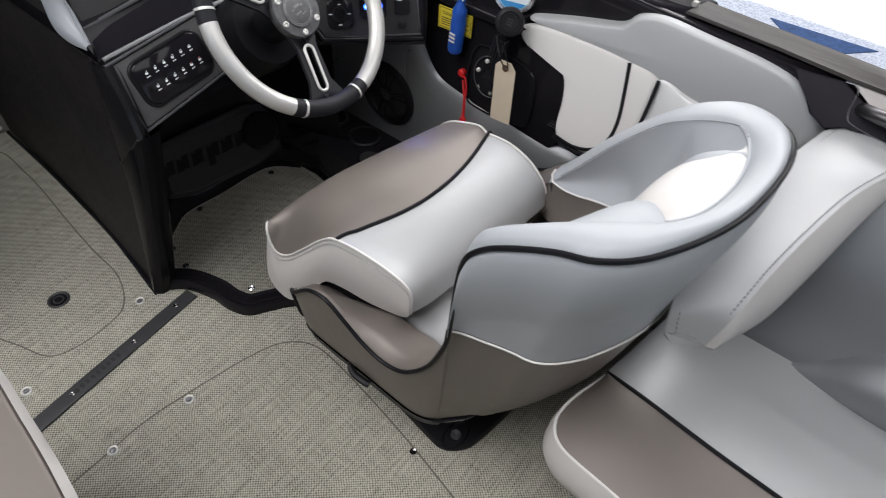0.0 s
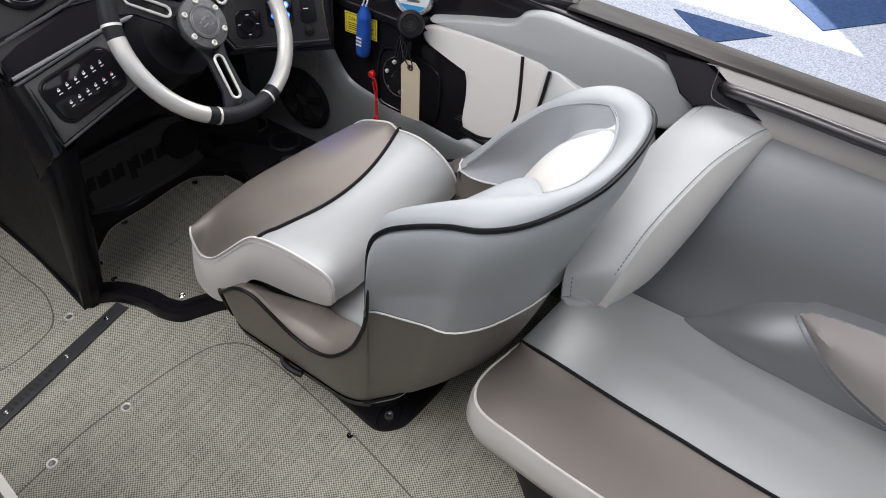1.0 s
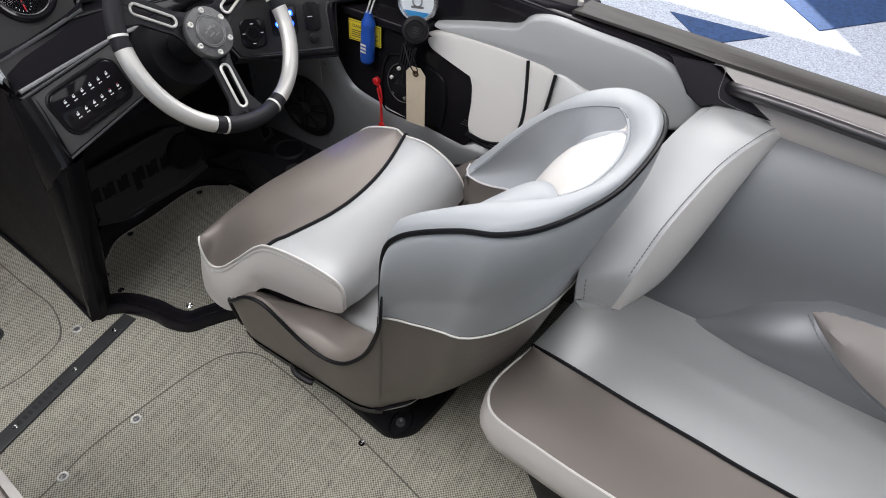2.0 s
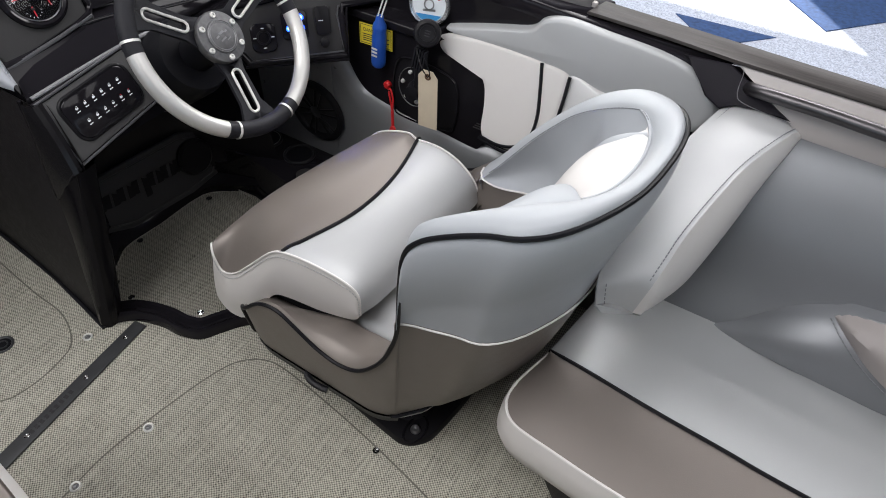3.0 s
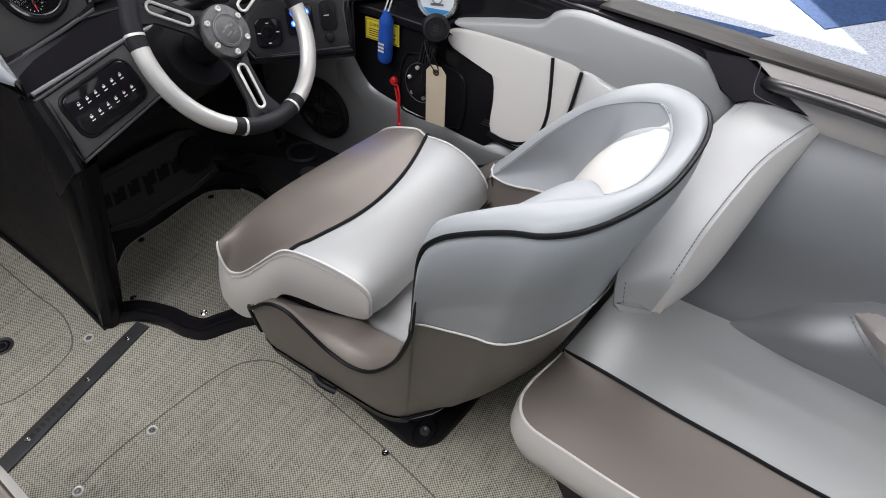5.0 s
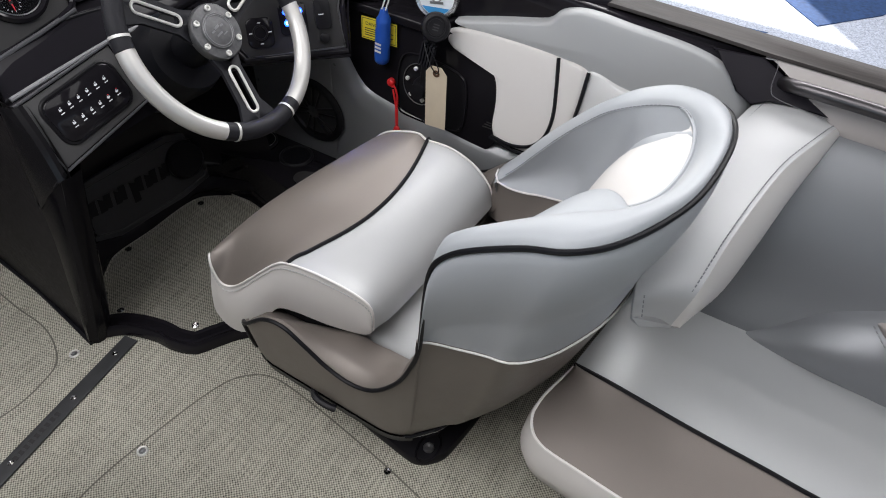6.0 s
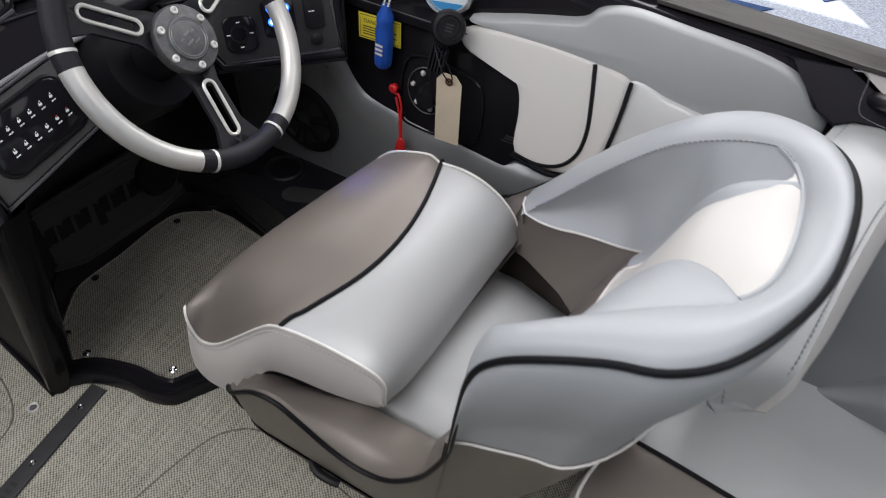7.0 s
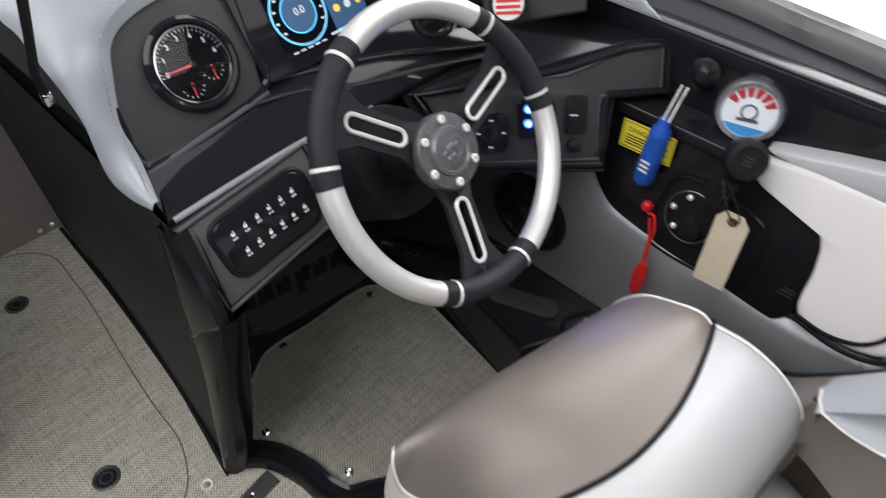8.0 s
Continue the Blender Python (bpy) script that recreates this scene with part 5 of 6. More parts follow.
for i in range(3):
    for j in range(3):
        part("tile_icon", lathe([(0.0055, 0.002), (0.0055, 0.0024), (0, 0.0025)], SC @ Matrix.Translation((0.025 + 0.019 * i, 0.028 - 0.021 * j, 0)), 8), AMBER if (i + j) % 2 == 0 else ICON, screen)
part("status_bar", box(0.0, 0.07, -0.044, -0.041, 0.002, 0.0024, m=SC), ICON, screen)

# black shelf under the gauges; its front edge has the highlight painted in
part("shelf", prism([(0.062, 0.070, 0.541), (0.26, 0.060, 0.560), (0.62, 0.02, 0.575), (0.62, 0.14, 0.60), (0.27, 0.15, 0.590), (0.088, 0.135, 0.566)], (0, 0, -0.012), 0.004), GLOSS, con, "glossy black shelf")
part("shelf_lip", tube(spline([(0.070, 0.066, 0.542), (0.16, 0.062, 0.551), (0.26, 0.054, 0.561), (0.36, 0.04, 0.565)], 5), 0.0040, seg=8), LIP_HIGHLIGHT, con, "shelf lip with its highlight painted in as pale grey")

# switch panel
SP = basis((0.158, 0.028, 0.497), (0.184, 0.008, 0.020), (-0.045, -0.90, 0.43))
n2 = SP.to_3x3() @ V((0, 0, 1))
swp = thing("switch_panel", (0.158, 0.03, 0.497), "dark grey panel with a black twelve-button switch pad", "switch panel")
part("frame", prism(put([(-0.098, -0.066, 0), (0.098, -0.056, 0), (0.104, 0.060, 0), (-0.092, 0.062, 0)], SP), n2 * -0.03, 0.004), GLOSS, swp)
part("plate", prism(put([(-0.090, -0.058, 0.002), (0.092, -0.050, 0.002), (0.096, 0.053, 0.002), (-0.084, 0.054, 0.002)], SP), n2 * -0.004, 0.002), SWITCH_GREY, swp, "dark grey textured plate")
part("plate_bead", tube(put([(-0.094, -0.062, 0.002), (0.095, -0.053, 0.002), (0.100, 0.057, 0.002), (-0.088, 0.058, 0.002)], SP), 0.0030, True, 8), BEAD_HIGHLIGHT, swp)
pad = part("pad", prism(put(rounded(0.138, 0.076, 0.018, cx=0.006, cy=0.002), SP @ Matrix.Translation((0, 0, 0.008))), n2 * -0.008, 0.003), GLOSS, swp, "glossy black switch pad")
part("pad_rim", tube(put(rounded(0.142, 0.080, 0.020, cx=0.006, cy=0.002), SP @ Matrix.Translation((0, 0, 0.003))), 0.0035, True, 8), SATIN, swp)
for r in range(2):
    for c in range(6):
        x, y = 0.006 - 0.046 + 0.0182 * c + (0.004 if r else 0), 0.016 - 0.027 * r
        red = (r, c) in ((1, 4), (1, 5))
        part("symbol", prism(put([(x - 0.0027, y + 0.0012, 0.0084), (x - 0.001, y - 0.0004, 0.0084), (x + 0.0027, y + 0.0004, 0.0084), (x + 0.0024, y + 0.0038, 0.0084), (x + 0.0002, y + 0.0022, 0.0084), (x - 0.0012 + 0.0006 * (c % 3), y + 0.0052, 0.0084)], SP), n2 * 0.0004), ICON, pad, "lit symbol")
        part("symbol_dot", box(x + 0.001, x + 0.0026, y + 0.0046, y + 0.006, 0.0083, 0.0088, m=SP), ICON_RED if red else ICON, pad)
        for w in range(2):
            part("caption_bar", box(x - 0.0034 + 0.0037 * w, x - 0.0004 + 0.0037 * w, y - 0.0052, y - 0.0036, 0.0083, 0.0087, m=SP), ICON, pad)

# panel on the other side of the wheel
nr = V((-0.6, -0.65, 0.45)).normalized()
RPo = [(0.448, -0.050, 0.462), (0.593, -0.185, 0.459), (0.606, -0.172, 0.490), (0.617, -0.160, 0.530), (0.628, -0.155, 0.546), (0.691, -0.212, 0.550), (0.706, -0.190, 0.610), (0.66, -0.150, 0.605), (0.594, -0.101, 0.582), (0.52, -0.045, 0.568), (0.430, 0.030, 0.556)]
rp = thing("starboard_dash_panel", (0.55, -0.1, 0.5), "dark grey dash panel with switches and blue lamps", "dash panel")
cen = sum((V(p) for p in RPo), Vector()) / len(RPo)
RPi = [V(p) + (cen - V(p)).normalized() * 0.009 for p in RPo]
part("plate", prism(RPi, nr * -0.02, 0.003), PANEL, rp)
part("inner_bead", tube([p + nr * 0.001 for p in RPi], 0.0022, True, 8), BEAD_HIGHLIGHT, rp)
part("surround", tube([V(p) for p in RPo], 0.0072, True, 10), GLOSS, rp, "glossy black surround")
part("bead", tube([V(p) + (V(p) - cen).normalized() * 0.010 + nr * 0.0005 for p in RPo], 0.0034, True, 8), GLOSS, rp)
part("backing", prism([V(p) + (V(p) - cen) * 0.10 - nr * 0.004 for p in RPo], V((0.25, 0.75, -0.05)) * 0.30), GLOSS, rp)
RM = basis((0.538, -0.092, 0.521), (0.73, -0.68, 0), nr)
part("switch", prism(put(rounded(0.052, 0.056, 0.008, cx=0.007, cy=0.0), RM), nr * 0.006, 0.002), GLOSS, rp, "black rocker with blue lamps")
for dx in (-0.005, 0.020):
    for dy in (0.014, -0.006):
        lamp = part("lamp", lathe([(0.0062, 0.006), (0.0055, 0.0085), (0, 0.0095)], RM @ Matrix.Translation((dx, dy, 0)), 16), LED, rp, "lit blue lamp")
        part("core", lathe([(0.0034, 0.009), (0, 0.0102)], RM @ Matrix.Translation((dx, dy, 0)), 12), LED_CORE, lamp)
part("switch", prism(put(rounded(0.030, 0.055, 0.006, cx=0.064, cy=0.004), RM), nr * 0.006, 0.002), SATIN, rp, "black rocker")
part("switch_mark", box(0.055, 0.065, 0.003, 0.0045, 0.006, 0.0066, m=RM), ICON, rp)
for dx in (0.014, 0.062):
    part("knob", lathe([(0.0095, 0), (0.0095, 0.008), (0.006, 0.010), (0, 0.0102)], RM @ Matrix.Translation((dx, -0.040, 0)), 18), SATIN, rp)
part("dial_pad", prism(put(rounded(0.05, 0.055, 0.012, cx=-0.058, cy=-0.018), RM), nr * 0.006, 0.003), GLOSS, rp, "round-cornered black control pad")
part("dial_ring", lathe([(0.0145, 0.006), (0.014, 0.0075), (0.011, 0.0075), (0.0105, 0.006)], RM @ Matrix.Translation((-0.058, -0.018, 0)), 28, cap=False), SATIN, rp)
part("dial_line", tube([RM @ V((-0.058 + 0.0118 * math.cos(2 * math.pi * k / 24), -0.018 + 0.0118 * math.sin(2 * math.pi * k / 24), 0.0066)) for k in range(24)], 0.0006, True, 6), ICON, rp)
for dx, dy in ((-0.018, 0), (0.018, 0), (0, 0.018), (0, -0.020)):
    part("symbol", box(-0.058 + dx - 0.003, -0.058 + dx + 0.003, -0.018 + dy - 0.0008, -0.018 + dy + 0.0008, 0.006, 0.0066, m=RM), ICON, rp)

# cowl over the gauges
cowl = thing("dash_cowl", (0.3, 0.35, 0.75), "padded blue-grey vinyl cowl over the gauges", "cowl")
CR = spline([(0.066, 0.080, 0.566), (0.074, 0.108, 0.576), (0.081, 0.134, 0.590), (0.086, 0.163, 0.621), (0.105, 0.188, 0.666), (0.121, 0.204, 0.691), (0.150, 0.213, 0.706), (0.201, 0.218, 0.715), (0.30, 0.215, 0.722), (0.45, 0.16, 0.720), (0.58, 0.05, 0.70), (0.655, -0.09, 0.668), (0.682, -0.178, 0.650)], 5)
CL = spline([(0.054, 0.074, 0.563), (0.044, 0.106, 0.570), (0.040, 0.134, 0.590), (0.045, 0.152, 0.646), (0.045, 0.179, 0.677), (0.045, 0.211, 0.694), (0.045, 0.240, 0.715), (0.06, 0.29, 0.75), (0.28, 0.38, 0.78), (0.48, 0.34, 0.77), (0.64, 0.18, 0.735), (0.710, -0.05, 0.685), (0.705, -0.175, 0.655)], 5)
n_c = len(CR)
for i in range(n_c - 7, n_c):
    w = ((i - n_c + 8) / 7.0) ** 2.2
    mid = CR[i].lerp(CL[i], 0.5) + V((0, 0, -0.010))
    CR[i], CL[i] = CR[i].lerp(mid, 0.92 * w), CL[i].lerp(mid, 0.92 * w)
part("skin", grid([[a.lerp(b, s) + V((-0.3, -0.35, 0.9)).normalized() * min(0.022, 0.5 * (a - b).length) * math.sin(math.pi * s) ** 0.7 for s in (0, 0.06, 0.14, 0.28, 0.45, 0.62, 0.8, 0.92, 1)] for a, b in zip(CR, CL)]), V_COWL, cowl)
part("stitching", stitches([a.lerp(b, 0.10) + V((-0.3, -0.35, 0.9)).normalized() * 0.0115 for a, b in list(zip(CR, CL))[:n_c - 8]]), V_COWL, cowl)
upo = put([(-0.09, -0.030, 0), (0.045, -0.015, 0), (0.05, 0.07, 0), (-0.09, 0.07, 0)], basis((0.600, -0.062, 0.664), (0.35, -0.65, 0.15), (-0.7, -0.5, 0.5)))
part("upper_panel", prism(upo, V((0.45, 0.65, -0.55)).normalized() * 0.02, 0.004), PANEL, con, "dark grey upper panel")

aux = thing("auxiliary_gauge", (0.481, 0.043, 0.651), "small round black gauge with a chrome ring behind the wheel", "gauge")
AX = basis((0.4806, 0.0434, 0.6513), (0.35, -0.65, 0.15), (-0.7, -0.5, 0.5)) @ Matrix.Translation((0, 0, 0.001))
part("bezel", lathe([(0.032, -0.012), (0.032, 0.006), (0.028, 0.009), (0.0245, 0.006)], AX, 36), GLOSS, aux)
part("chrome_ring", lathe([(0.0248, 0.006), (0.0238, 0.0072), (0.0225, 0.005)], AX, 36, cap=False), CHROME, aux)
part("dial", lathe([(0.0235, 0.005), (0, 0.0051)], AX, 28), DIAL, aux)

emb = thing("round_emblem", (0.56, -0.03, 0.66), "small round red and white striped emblem on the dash", "emblem")
EM = basis((0.545, -0.030, 0.668), (0.35, -0.65, 0.15), (-0.7, -0.5, 0.5))
part("rim", lathe([(0.026, -0.004), (0.026, 0.006), (0.023, 0.008), (0.0205, 0.005)], EM, 32), SATIN, emb)
part("face", lathe([(0.021, 0.004), (0, 0.0042)], EM, 28), PIPE_WHITE, emb)
for k in range(4):
    part("stripe", box(-0.016, 0.016, -0.013 + 0.0075 * k, -0.009 + 0.0075 * k, 0.0042, 0.0048, m=EM), RED, emb, "red stripe")

# ---- steering wheel ----
wheel = thing("steering_wheel", (0.332, -0.121, 0.597), "three-spoke steering wheel with silver and black rim", "steering wheel")
WM = basis((0.333, -0.122, 0.596), (1, 0, 0), (0.03, -0.815, 0.577))
RW, TW = 0.166, 0.0148
SPOKES = (-100, 140, 20)


def rim_arc(a0, a1, r, extra=0.0):
    n = max(3, int(abs(a1 - a0) / 4))
    return [WM @ V(((RW) * math.cos(radians(a0 + (a1 - a0) * k / n)), RW * math.sin(radians(a0 + (a1 - a0) * k / n)), 0.004)) for k in range(n + 1)]


for s in SPOKES:
    part("grip", tube(rim_arc(s - 27, s + 27, TW), TW + 0.0004, seg=14), GRIP, wheel, "black stitched grip section")
    part("rim_section", tube(rim_arc(s + 27, s + 93, TW), TW, seg=14), RIM_SILVER, wheel, "silver rim section")
    for e in (-20, 20):
        part("grip_band", tube(rim_arc(s + e - 0.7, s + e + 0.7, TW), TW + 0.0012, seg=14), BRIGHT, wheel, "bright trim band")
    # spoke, with a slot that goes through it
    m = WM @ Matrix.Rotation(radians(s), 4, "Z")
    bm = bmesh.new()
    for side_ in (-1, 1):
        q = [(0.030, side_ * 0.030, -0.010), (0.060, side_ * 0.0205, -0.007), (0.120, side_ * 0.022, -0.002), (0.150, side_ * 0.036, 0.004), (0.166, side_ * 0.045, 0.004), (0.168, side_ * 0.0, 0.004), (0.139, 0, 0.0), (0.137, side_ * 0.0075, 0.0), (0.066, side_ * 0.0075, -0.006), (0.064, 0, -0.006), (0.030, 0, -0.010)]
        if side_ < 0:
            q = list(reversed(q))
        prism(put(q, m), m.to_3x3() @ V((0, 0, -0.007)), bm=bm)
    part("spoke", bm, GRIP, wheel, "black metal spoke")
    slot = put(rounded(0.080, 0.0185, 0.0092, cx=0.098, cy=0), m @ Matrix.Translation((0, 0, 0.0)))
    slot = [p + m.to_3x3() @ V((0, 0, -0.0045 + 0.0045 * ((m.inverted() @ p).x - 0.06) / 0.08)) for p in slot]
    part("slot_trim", tube(slot, 0.0026, True, 6), BRIGHT, wheel, "bright slot trim")
hub = part("hub_plate", lathe([(0.046, -0.012), (0.046, 0.000), (0.044, 0.003), (0.030, 0.004), (0.029, 0.006), (0.020, 0.007), (0, 0.0075)], WM, 44), HUB, wheel, "dull metal hub plate")
for k in range(6):
    a = radians(60 * k + 20)
    part("bolt", lathe([(0.0052, 0.002), (0.0052, 0.0058), (0.004, 0.0068), (0.0022, 0.0066), (0.002, 0.0045), (0, 0.0045)], WM @ Matrix.Translation((0.0375 * math.cos(a), 0.0375 * math.sin(a), 0)), 14), BRIGHT, hub)
for r_, w_ in ((0.0245, 0.0012), (0.0275, 0.0008)):
    part("hub_ring", tube([WM @ V((r_ * math.cos(2 * math.pi * k / 32), r_ * math.sin(2 * math.pi * k / 32), 0.0064)) for k in range(32)], w_ * 0.8, True, 6), ALU, hub)
for k, (x_, y_, w_, h_) in enumerate(((-0.011, 0.004, 0.008, 0.003), (0.0, 0.006, 0.012, 0.004), (0.010, 0.003, 0.007, 0.003), (-0.004, -0.005, 0.014, 0.003), (0.006, -0.010, 0.010, 0.002))):
    part("engraving", box(x_ - w_ / 2, x_ + w_ / 2, y_ - h_ / 2, y_ + h_ / 2, 0.0068, 0.0080, 0.0004, 1, m=WM @ Matrix.Rotation(0.2, 4, "Z")), ALU, hub)
part("column", lathe([(0.034, -0.16), (0.034, -0.06), (0.028, -0.03), (0.028, -0.010), (0.040, -0.008)], WM, 28), PIPE_BLACK, wheel, "black steering column")
part("column_shroud", lathe([(0.075, -0.24), (0.075, -0.12), (0.068, -0.095), (0.03, -0.09)], WM, 32), PIPE_BLACK, wheel, "black column shroud")

# ---- small things on the hull side ----
badge = thing("round_badge", (0.70, -0.327, 0.571), "round badge with red, white and blue face in a chrome rim", "badge")
BM_ = basis((0.690, -0.330, 0.573), (0, -1, 0.12), (-0.94, -0.25, 0.2)) @ Matrix.Scale(1.10, 4)
part("rim", lathe([(0.039, -0.012), (0.039, 0.006), (0.036, 0.010), (0.032, 0.009), (0.031, 0.006)], BM_, 44), material("badge_chrome", (0.62, 0.62, 0.64), 0.22, metal=0.85), badge, "bright chrome rim")
B_WHITE = material("badge_white", (0.72, 0.76, 0.80), 0.35, vary=0.06, vary_scale=60)
B_RED = material("badge_red", (0.42, 0.03, 0.03), 0.4)
B_BLUE = material("badge_blue", (0.05, 0.28, 0.60), 0.35)
part("face", lathe([(0.032, 0.006), (0, 0.0062)], BM_, 40), B_WHITE, badge, "white badge face")
for k in range(6):
    sl = [(r * math.cos(radians(a)), r * math.sin(radians(a)), 0.0066) for r, a in ((0.030, 22 + 23 * k), (0.030, 40 + 23 * k), (0.0175, 38 + 23 * k), (0.0195, 24 + 23 * k))]
    part("mark", prism(put(sl, BM_), BM_.to_3x3() @ V((0, 0, 0.0004))), B_RED, badge, "red mark")
seg_ = [(0.030 * math.cos(radians(a)), 0.030 * math.sin(radians(a)), 0.0066) for a in range(212, 329, 9)]
part("blue_segment", prism(put(seg_, BM_), BM_.to_3x3() @ V((0, 0, 0.0004))), B_BLUE, badge)
part("mark", lathe([(0.010, 0.0064), (0.010, 0.0068), (0.0075, 0.0068), (0.0075, 0.0064)], BM_, 20, cap=False), ALU, badge)
part("mark", box(-0.012, 0.012, -0.012, -0.008, 0.0064, 0.0068, m=BM_), ALU, badge)

lab = thing("warning_label", (0.65, -0.22, 0.485), "yellow warning label stuck on the black panel", "label")
LMt = basis((0.6495, -0.222, 0.487), (0, -1, 0.04), (-1, 0, 0.1))
part("sheet", box(-0.042, 0.042, -0.0225, 0.0225, 0, 0.0008, m=LMt), YELLOW, lab)
part("border", tube(put([(-0.039, -0.0195, 0.0009), (0.039, -0.0195, 0.0009), (0.039, 0.0195, 0.0009), (-0.039, 0.0195, 0.0009)], LMt), 0.0008, True, 4), INK, lab)
digits(lab, "DANGER", 0.010, LMt @ Matrix.Translation((-0.012, 0.009, 0.0010)), INK)
for k in range(4):
    part("text_bar", box(-0.034, 0.034 - 0.006 * (k % 2), -0.001 - 0.0045 * k, 0.0008 - 0.0045 * k, 0.0008, 0.0011, m=LMt), INK, lab)

fob = thing("key_float", (0.63, -0.24, 0.49), "blue foam key float on a beaded chain", "key float")
FM = basis((0.632, -0.238, 0.432), (0, -1, 0), (0.03, -0.06, 1.0))
part("float", lathe([(0.011, 0), (0.0145, 0.004), (0.0155, 0.014), (0.0152, 0.070), (0.0135, 0.082), (0.0150, 0.086), (0.0140, 0.094), (0.009, 0.104), (0.007, 0.114), (0, 0.116)], FM, 28), BLUE, fob)
for k in range(3):
    part("text_bar", box(-0.006, 0.008, -0.0184, -0.0176, 0.030 + 0.008 * k, 0.034 + 0.008 * k, m=FM), PIPE_WHITE, fob)
bm = bmesh.new()
for k in range(15):
    for o in (-0.0042, 0.0042):
        c = V((0.630 + 0.0021 * k, -0.248 + o, 0.548 + 0.0027 * k))
        bmesh.ops.create_icosphere(bm, subdivisions=1, radius=0.0021, matrix=Matrix.Translation(c))
part("bead_chain", bm, BRIGHT, fob, "beaded chain")
part("ignition", lathe([(0.020, 0), (0.020, 0.006), (0.014, 0.010), (0.008, 0.026), (0, 0.027)], basis((0.690, -0.258, 0.600), (0, 1, 0), (-0.95, -0.2, 0.2)), 22), SATIN, fob, "black ignition barrel")

thr = thing("throttle_lever", (0.64, -0.35, 0.40), "black throttle lever with a round knob", "throttle")
part("lever", prism(put([(-0.014, 0.0, 0), (0.014, 0.0, 0), (0.011, 0.13, 0), (-0.011, 0.13, 0)], basis((0.622, -0.345, 0.400), (0, -1, 0), (-1, 0, 0.1))), (0.012, 0, 0), 0.004), SATIN, thr)
KM = basis((0.624, -0.366, 0.549), (0, 1, 0), (-0.72, -0.45, 0.42)) @ Matrix.Scale(0.80, 4)
part("knob", lathe([(0.020, -0.030), (0.030, -0.026), (0.034, -0.016), (0.034, 0.004), (0.031, 0.012), (0.024, 0.014), (0.022, 0.012), (0, 0.012)], KM, 32), SATIN, thr)
part("knob_insert", lathe([(0.019, 0.012), (0.0185, 0.0138), (0.012, 0.0132), (0, 0.0132)], KM, 28), SATIN, thr)
for k in range(3):
    part("knob_mark", box(-0.007, 0.007, -0.007 + 0.006 * k, -0.0045 + 0.006 * k, 0.0130, 0.0142, m=KM), PLATE, thr)
for k in range(5):
    part("rib", box(-0.014 + 0.006 * k, -0.011 + 0.006 * k, -0.006, 0.006, 0, 0.045, m=basis((0.612, -0.352, 0.472), (0, -1, 0), (0.1, -0.15, 1))), GRIP, thr)

tag_ = thing("paper_tag", (0.60, -0.385, 0.42), "cream paper tag hanging from the throttle on a dark string", "tag")
TM = basis((0.592, -0.389, 0.424), (0.05, -1, 0.02), (-1, -0.05, 0.03))
to = [(-0.022, -0.066, 0), (0.022, -0.066, 0), (0.022, 0.052, 0), (0.011, 0.066, 0), (-0.011, 0.066, 0), (-0.022, 0.052, 0)]
part("card", prism(put(to, TM), TM.to_3x3() @ V((0, 0, 0.0009))), PAPER, tag_)
part("eyelet", lathe([(0.007, 0.0008), (0.007, 0.0018), (0.003, 0.0018), (0.003, 0.0008)], TM @ Matrix.Translation((0, 0.052, 0)), 18), material("eyelet_brown", (0.10, 0.05, 0.025), 0.6), tag_)
part("string", tube(spline([TM @ V((0, 0.052, 0.003)), TM @ V((0.008, 0.066, 0.008)), (0.604, -0.368, 0.512), (0.608, -0.352, 0.520), TM @ V((-0.012, 0.07, 0.004)), TM @ V((0, 0.052, 0.002))], 6), 0.0012, seg=5), PIPE_BLACK, tag_)

cord = thing("stop_lanyard", (0.62, -0.27, 0.35), "red stop-switch lanyard hanging from the button", "lanyard")
part("loop", tube(spline([(0.632, -0.262, 0.382), (0.622, -0.275, 0.392), (0.617, -0.284, 0.372), (0.615, -0.283, 0.345), (0.617, -0.278, 0.365), (0.622, -0.270, 0.385)], 6), 0.0022, seg=6), RED, cord)
part("cord", tube(spline([(0.615, -0.283, 0.345), (0.612, -0.285, 0.32), (0.608, -0.288, 0.29)], 5), 0.0035, seg=6), RED, cord)
part("clip", prism(spline([(0.606, -0.281, 0.305), (0.606, -0.294, 0.303), (0.604, -0.297, 0.26), (0.603, -0.287, 0.235), (0.603, -0.277, 0.26)], 4, True), (0.006, 0, 0), 0.002), RED, cord, "red plastic clip")

# ---- footwell side: black tray with cup holders ----
tray = thing("footwell_tray", (0.56, 0.0, 0), "black moulded tray with cup holders beside the footwell", "tray")
part("body", prism([(0.475, 0.20, 0.0), (0.510, 0.09, 0.0), (0.447, -0.19, 0.0), (0.60, -0.26, 0.0), (0.628, -0.26, 0.0), (0.628, 0.24, 0.0)], (0.0, 0, 0.135), 0.012), GLOSS, tray)
for q, rim_mat in (((0.577, 0.090), ALU), ((0.575, -0.020), SATIN)):
    cup = part("cup_holder", lathe([(0.040, 0.132), (0.041, 0.138), (0.037, 0.141), (0.034, 0.139), (0.033, 0.128)], Matrix.Translation((q[0], q[1], 0)), 32, cap=False), SATIN, tray, "round black cup holder")
    part("cup_ring", tube([V((q[0] + 0.0345 * math.cos(2 * math.pi * k / 32), q[1] + 0.0345 * math.sin(2 * math.pi * k / 32), 0.1395)) for k in range(32)], 0.0012, True, 6), rim_mat, cup)
    part("cup_well", lathe([(0.0335, 0.1362), (0.030, 0.1358), (0, 0.1356)], Matrix.Translation((q[0], q[1], 0)), 24), PIPE_BLACK, cup)
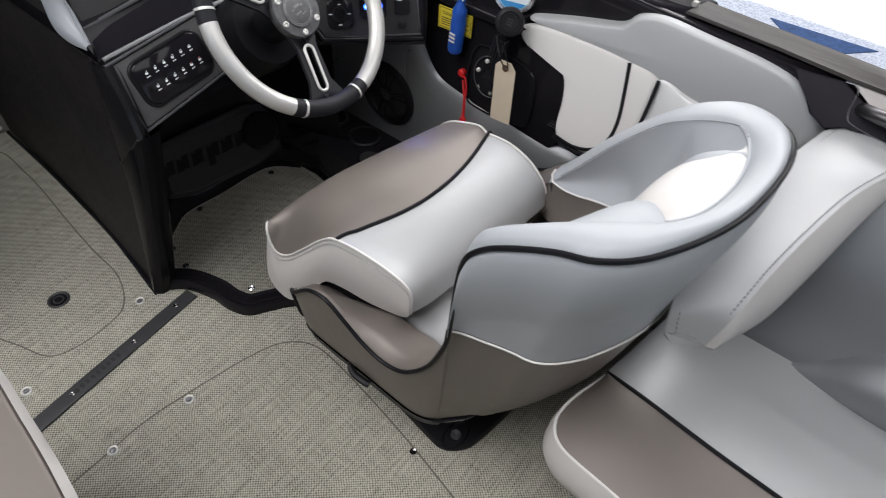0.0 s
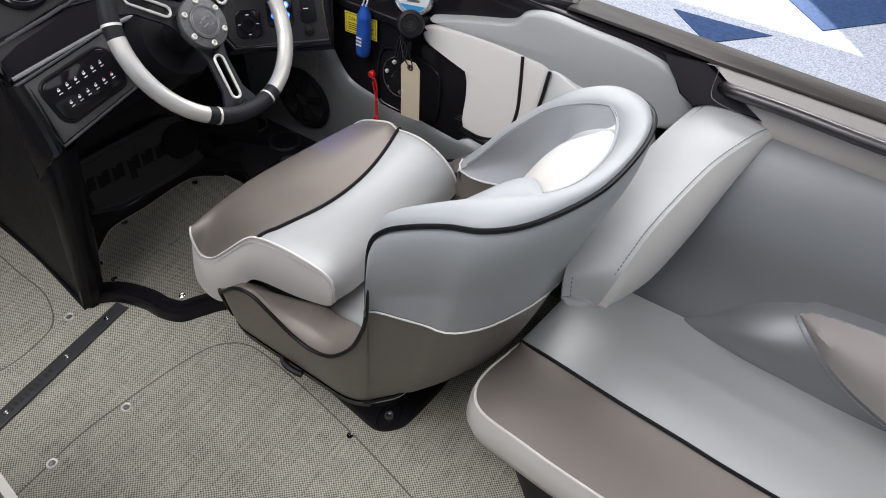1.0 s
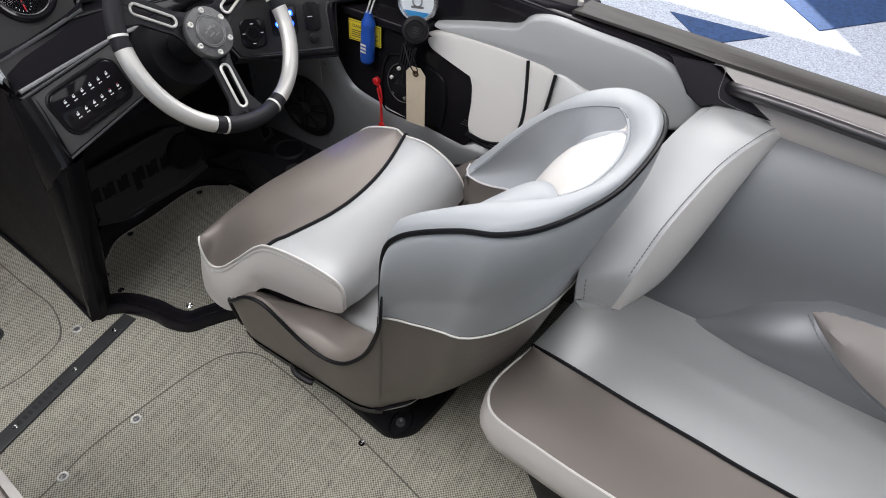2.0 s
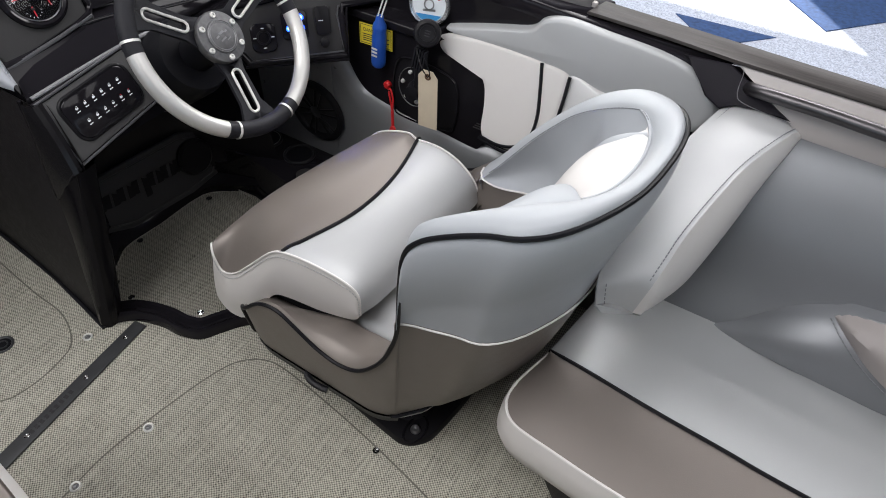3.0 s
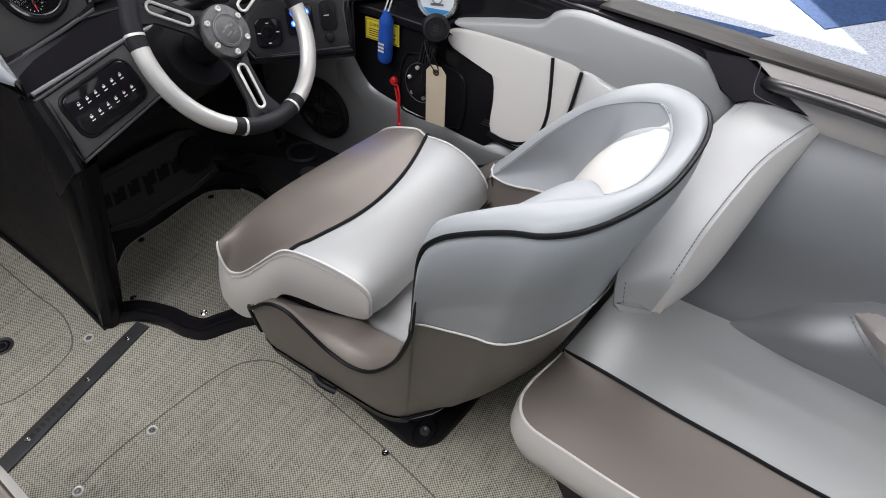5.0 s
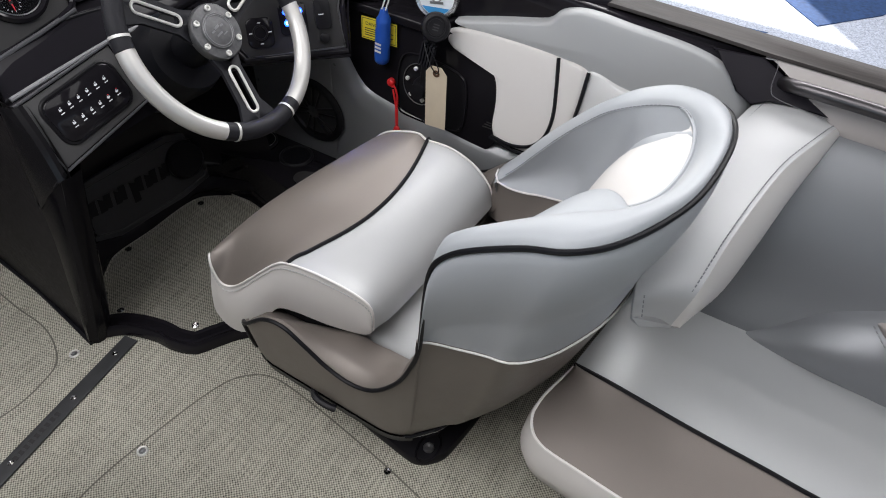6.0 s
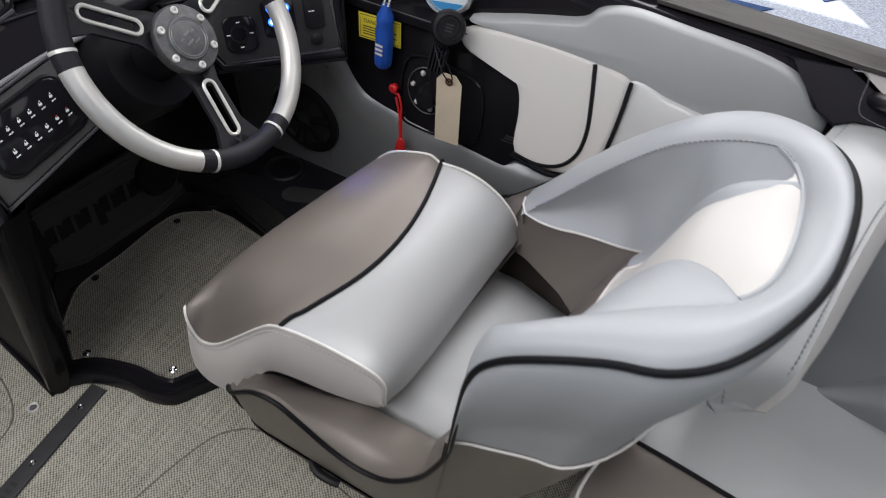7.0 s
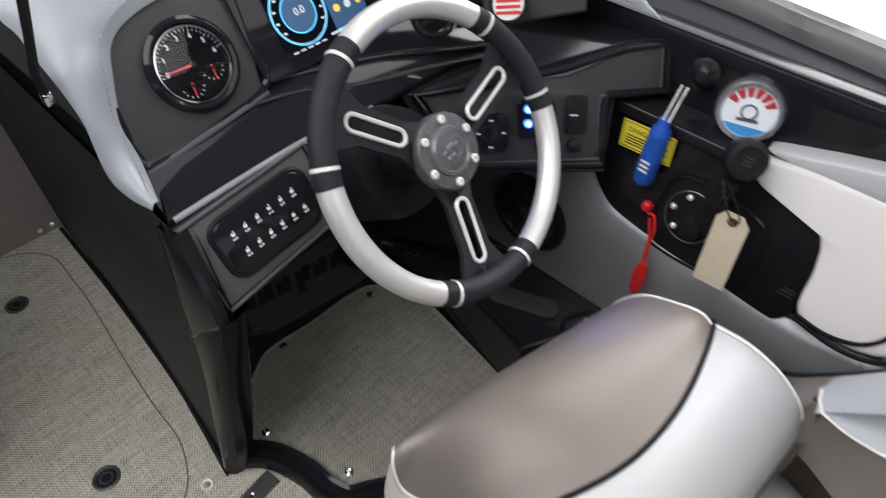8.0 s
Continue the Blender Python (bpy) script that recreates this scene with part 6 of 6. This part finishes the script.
part("pad_lip", tube(spline([(0.535, -0.212, 0.139), (0.560, -0.205, 0.141), (0.600, -0.225, 0.141)], 6), 0.0035, seg=6), GLOSS, tray)
part("foot_pad", prism(put(rounded(0.042, 0.13, 0.02), basis((0.535, -0.125, 0.137), (0.9, 0.35, 0), (0, 0, 1))), (0, 0, 0.004), 0.0015), PANEL, tray, "grey ribbed pad")

stud = thing("courtesy_stud", (0.072, 0.142, 0.25), "small bright metal stud on the console post", "stud")
part("dome", lathe([(0.006, 0), (0.006, 0.002), (0.004, 0.005), (0, 0.006)], basis((0.072, 0.140, 0.25), (1, 0, 0), (-0.3, -0.9, 0.3)), 14), BRIGHT, stud)

# ---- bulkhead, port seat, windshield ----
V_WALL = material("wall_taupe", (0.29, 0.262, 0.25), 0.6, grain=0.2, grain_scale=300)
# lower panel is real; the unseen upper height is added to shade the walkway
tagged(part("bulkhead", prism([(-0.92, 0.86, 0.0), (0.08, 0.845, 0.0), (0.06, 0.845, 1.15), (-0.92, 0.86, 1.15)], (0, 0.03, 0), 0.004), V_WALL), "taupe panel closing the walkway ahead", "bulkhead", kind="structure")
for q in (0.055, 0.028):
    st = thing("wall_screw", (q, 0.84, 0.02), "small bright screw in the bulkhead foot", "screw", "bulkhead screws")
    part("head", lathe([(0.006, 0), (0.006, 0.0015), (0.004, 0.004), (0, 0.0042)], basis((q, 0.8435, 0.018), (1, 0, 0), (0, -1, 0)), 14), BRIGHT, st)
tagged(part("wall_port", box(-0.95, -0.92, -2.4, 0.9, -0.9, 0.78, 0.004), GLOSS), "black port hull side", "hull side", kind="structure")
# added out of view, only to keep light off the walkway floor
tagged(part("walkway_shade_wall", box(-0.40, -0.36, 0.30, 0.86, 0.0, 1.15, 0.004), SATIN), "unseen black wall added to shade the walkway floor", "wall", kind="structure")
tagged(part("transom", box(-0.95, 0.74, -2.45, -2.4, -0.9, 0.60, 0.004), GLOSS), "black aft end of the cockpit", "hull", kind="structure")
tagged(part("hull_bottom", box(-0.92, 0.70, -2.4, 0.9, -0.45, -0.06, 0.02), SATIN), "dark hull under the cockpit floor", "hull", kind="structure")

pseat = thing("port_seat", (-0.6, -0.4, 0), "taupe vinyl port seat cushion with white edge", "boat seat")
po = spline([(-0.330, -0.17, 0.30), (-0.342, -0.30, 0.30), (-0.358, -0.42, 0.30), (-0.385, -0.55, 0.30), (-0.44, -0.62, 0.30), (-0.80, -0.64, 0.30), (-0.85, -0.45, 0.30), (-0.82, -0.12, 0.30), (-0.45, -0.10, 0.30), (-0.36, -0.12, 0.30)], 5, True)
part("cushion", pillow(po, (0, 0, 0.065), 0.012, 0.02), V_TAUPE, pseat)
part("edge_band", grid([[p + V((0, 0, 0.02)), p + (p - V((-0.6, -0.38, 0.3))).normalized() * 0.006 + V((0, 0, 0.045)), p * 0.985 + V((-0.6, -0.38, 0.3)) * 0.015 + V((0, 0, 0.066))] for p in po], close_u=False), V_WHITE, pseat, "white vinyl edge")
part("base", prism([(p.x * 0.9 - 0.06, p.y * 0.9 - 0.04, 0.0) for p in po], (0, 0, 0.31)), SATIN, pseat)

ws = thing("windshield", (0.78, -0.3, 0.645), "low satin taupe windshield foot rail on the gunwale", "windshield")
rws = []
for y, x0, x1, zt in ((-0.650, 0.7275, 0.735, 0.647), (-0.636, 0.7215, 0.748, 0.658), (-0.58, 0.7205, 0.768, 0.665), (-0.54, 0.738, 0.780, 0.667), (-0.447, 0.757, 0.798, 0.668), (-0.324, 0.771, 0.815, 0.668), (-0.184, 0.787, 0.828, 0.668), (0.30, 0.80, 0.84, 0.668)):
    rws.append([V((x0, y, 0.639)), V((x0 + 0.003, y, zt - 0.012)), V((x0 * 0.65 + x1 * 0.35, y, zt - 0.001)), V((x0 * 0.2 + x1 * 0.8, y, zt)), V((x1 - 0.003, y, zt - 0.004)), V((x1, y, zt - 0.012)), V((x1, y, 0.632))])
part("foot_rail", grid(list(zip(*[spline(c, 4) for c in zip(*rws)]))), FRAME_TAUPE, ws)
part("end_cap", box(0.728, 0.737, -0.656, -0.646, 0.638, 0.649, 0.002), CAP, ws, "pale end cap")
strut = thing("windshield_strut", (0.02, 0.33, 0.6), "dark metal windshield strut on the console side", "strut")
part("rod", tube([(0.030, 0.182, 0.680), (0.030, 0.180, 0.706), (0.030, 0.096, 0.814), (0.03, 0.02, 0.91)], 0.005, seg=8), SATIN, strut)
part("foot", box(0.025, 0.036, 0.177, 0.189, 0.666, 0.682, 0.003), CHROME, strut)
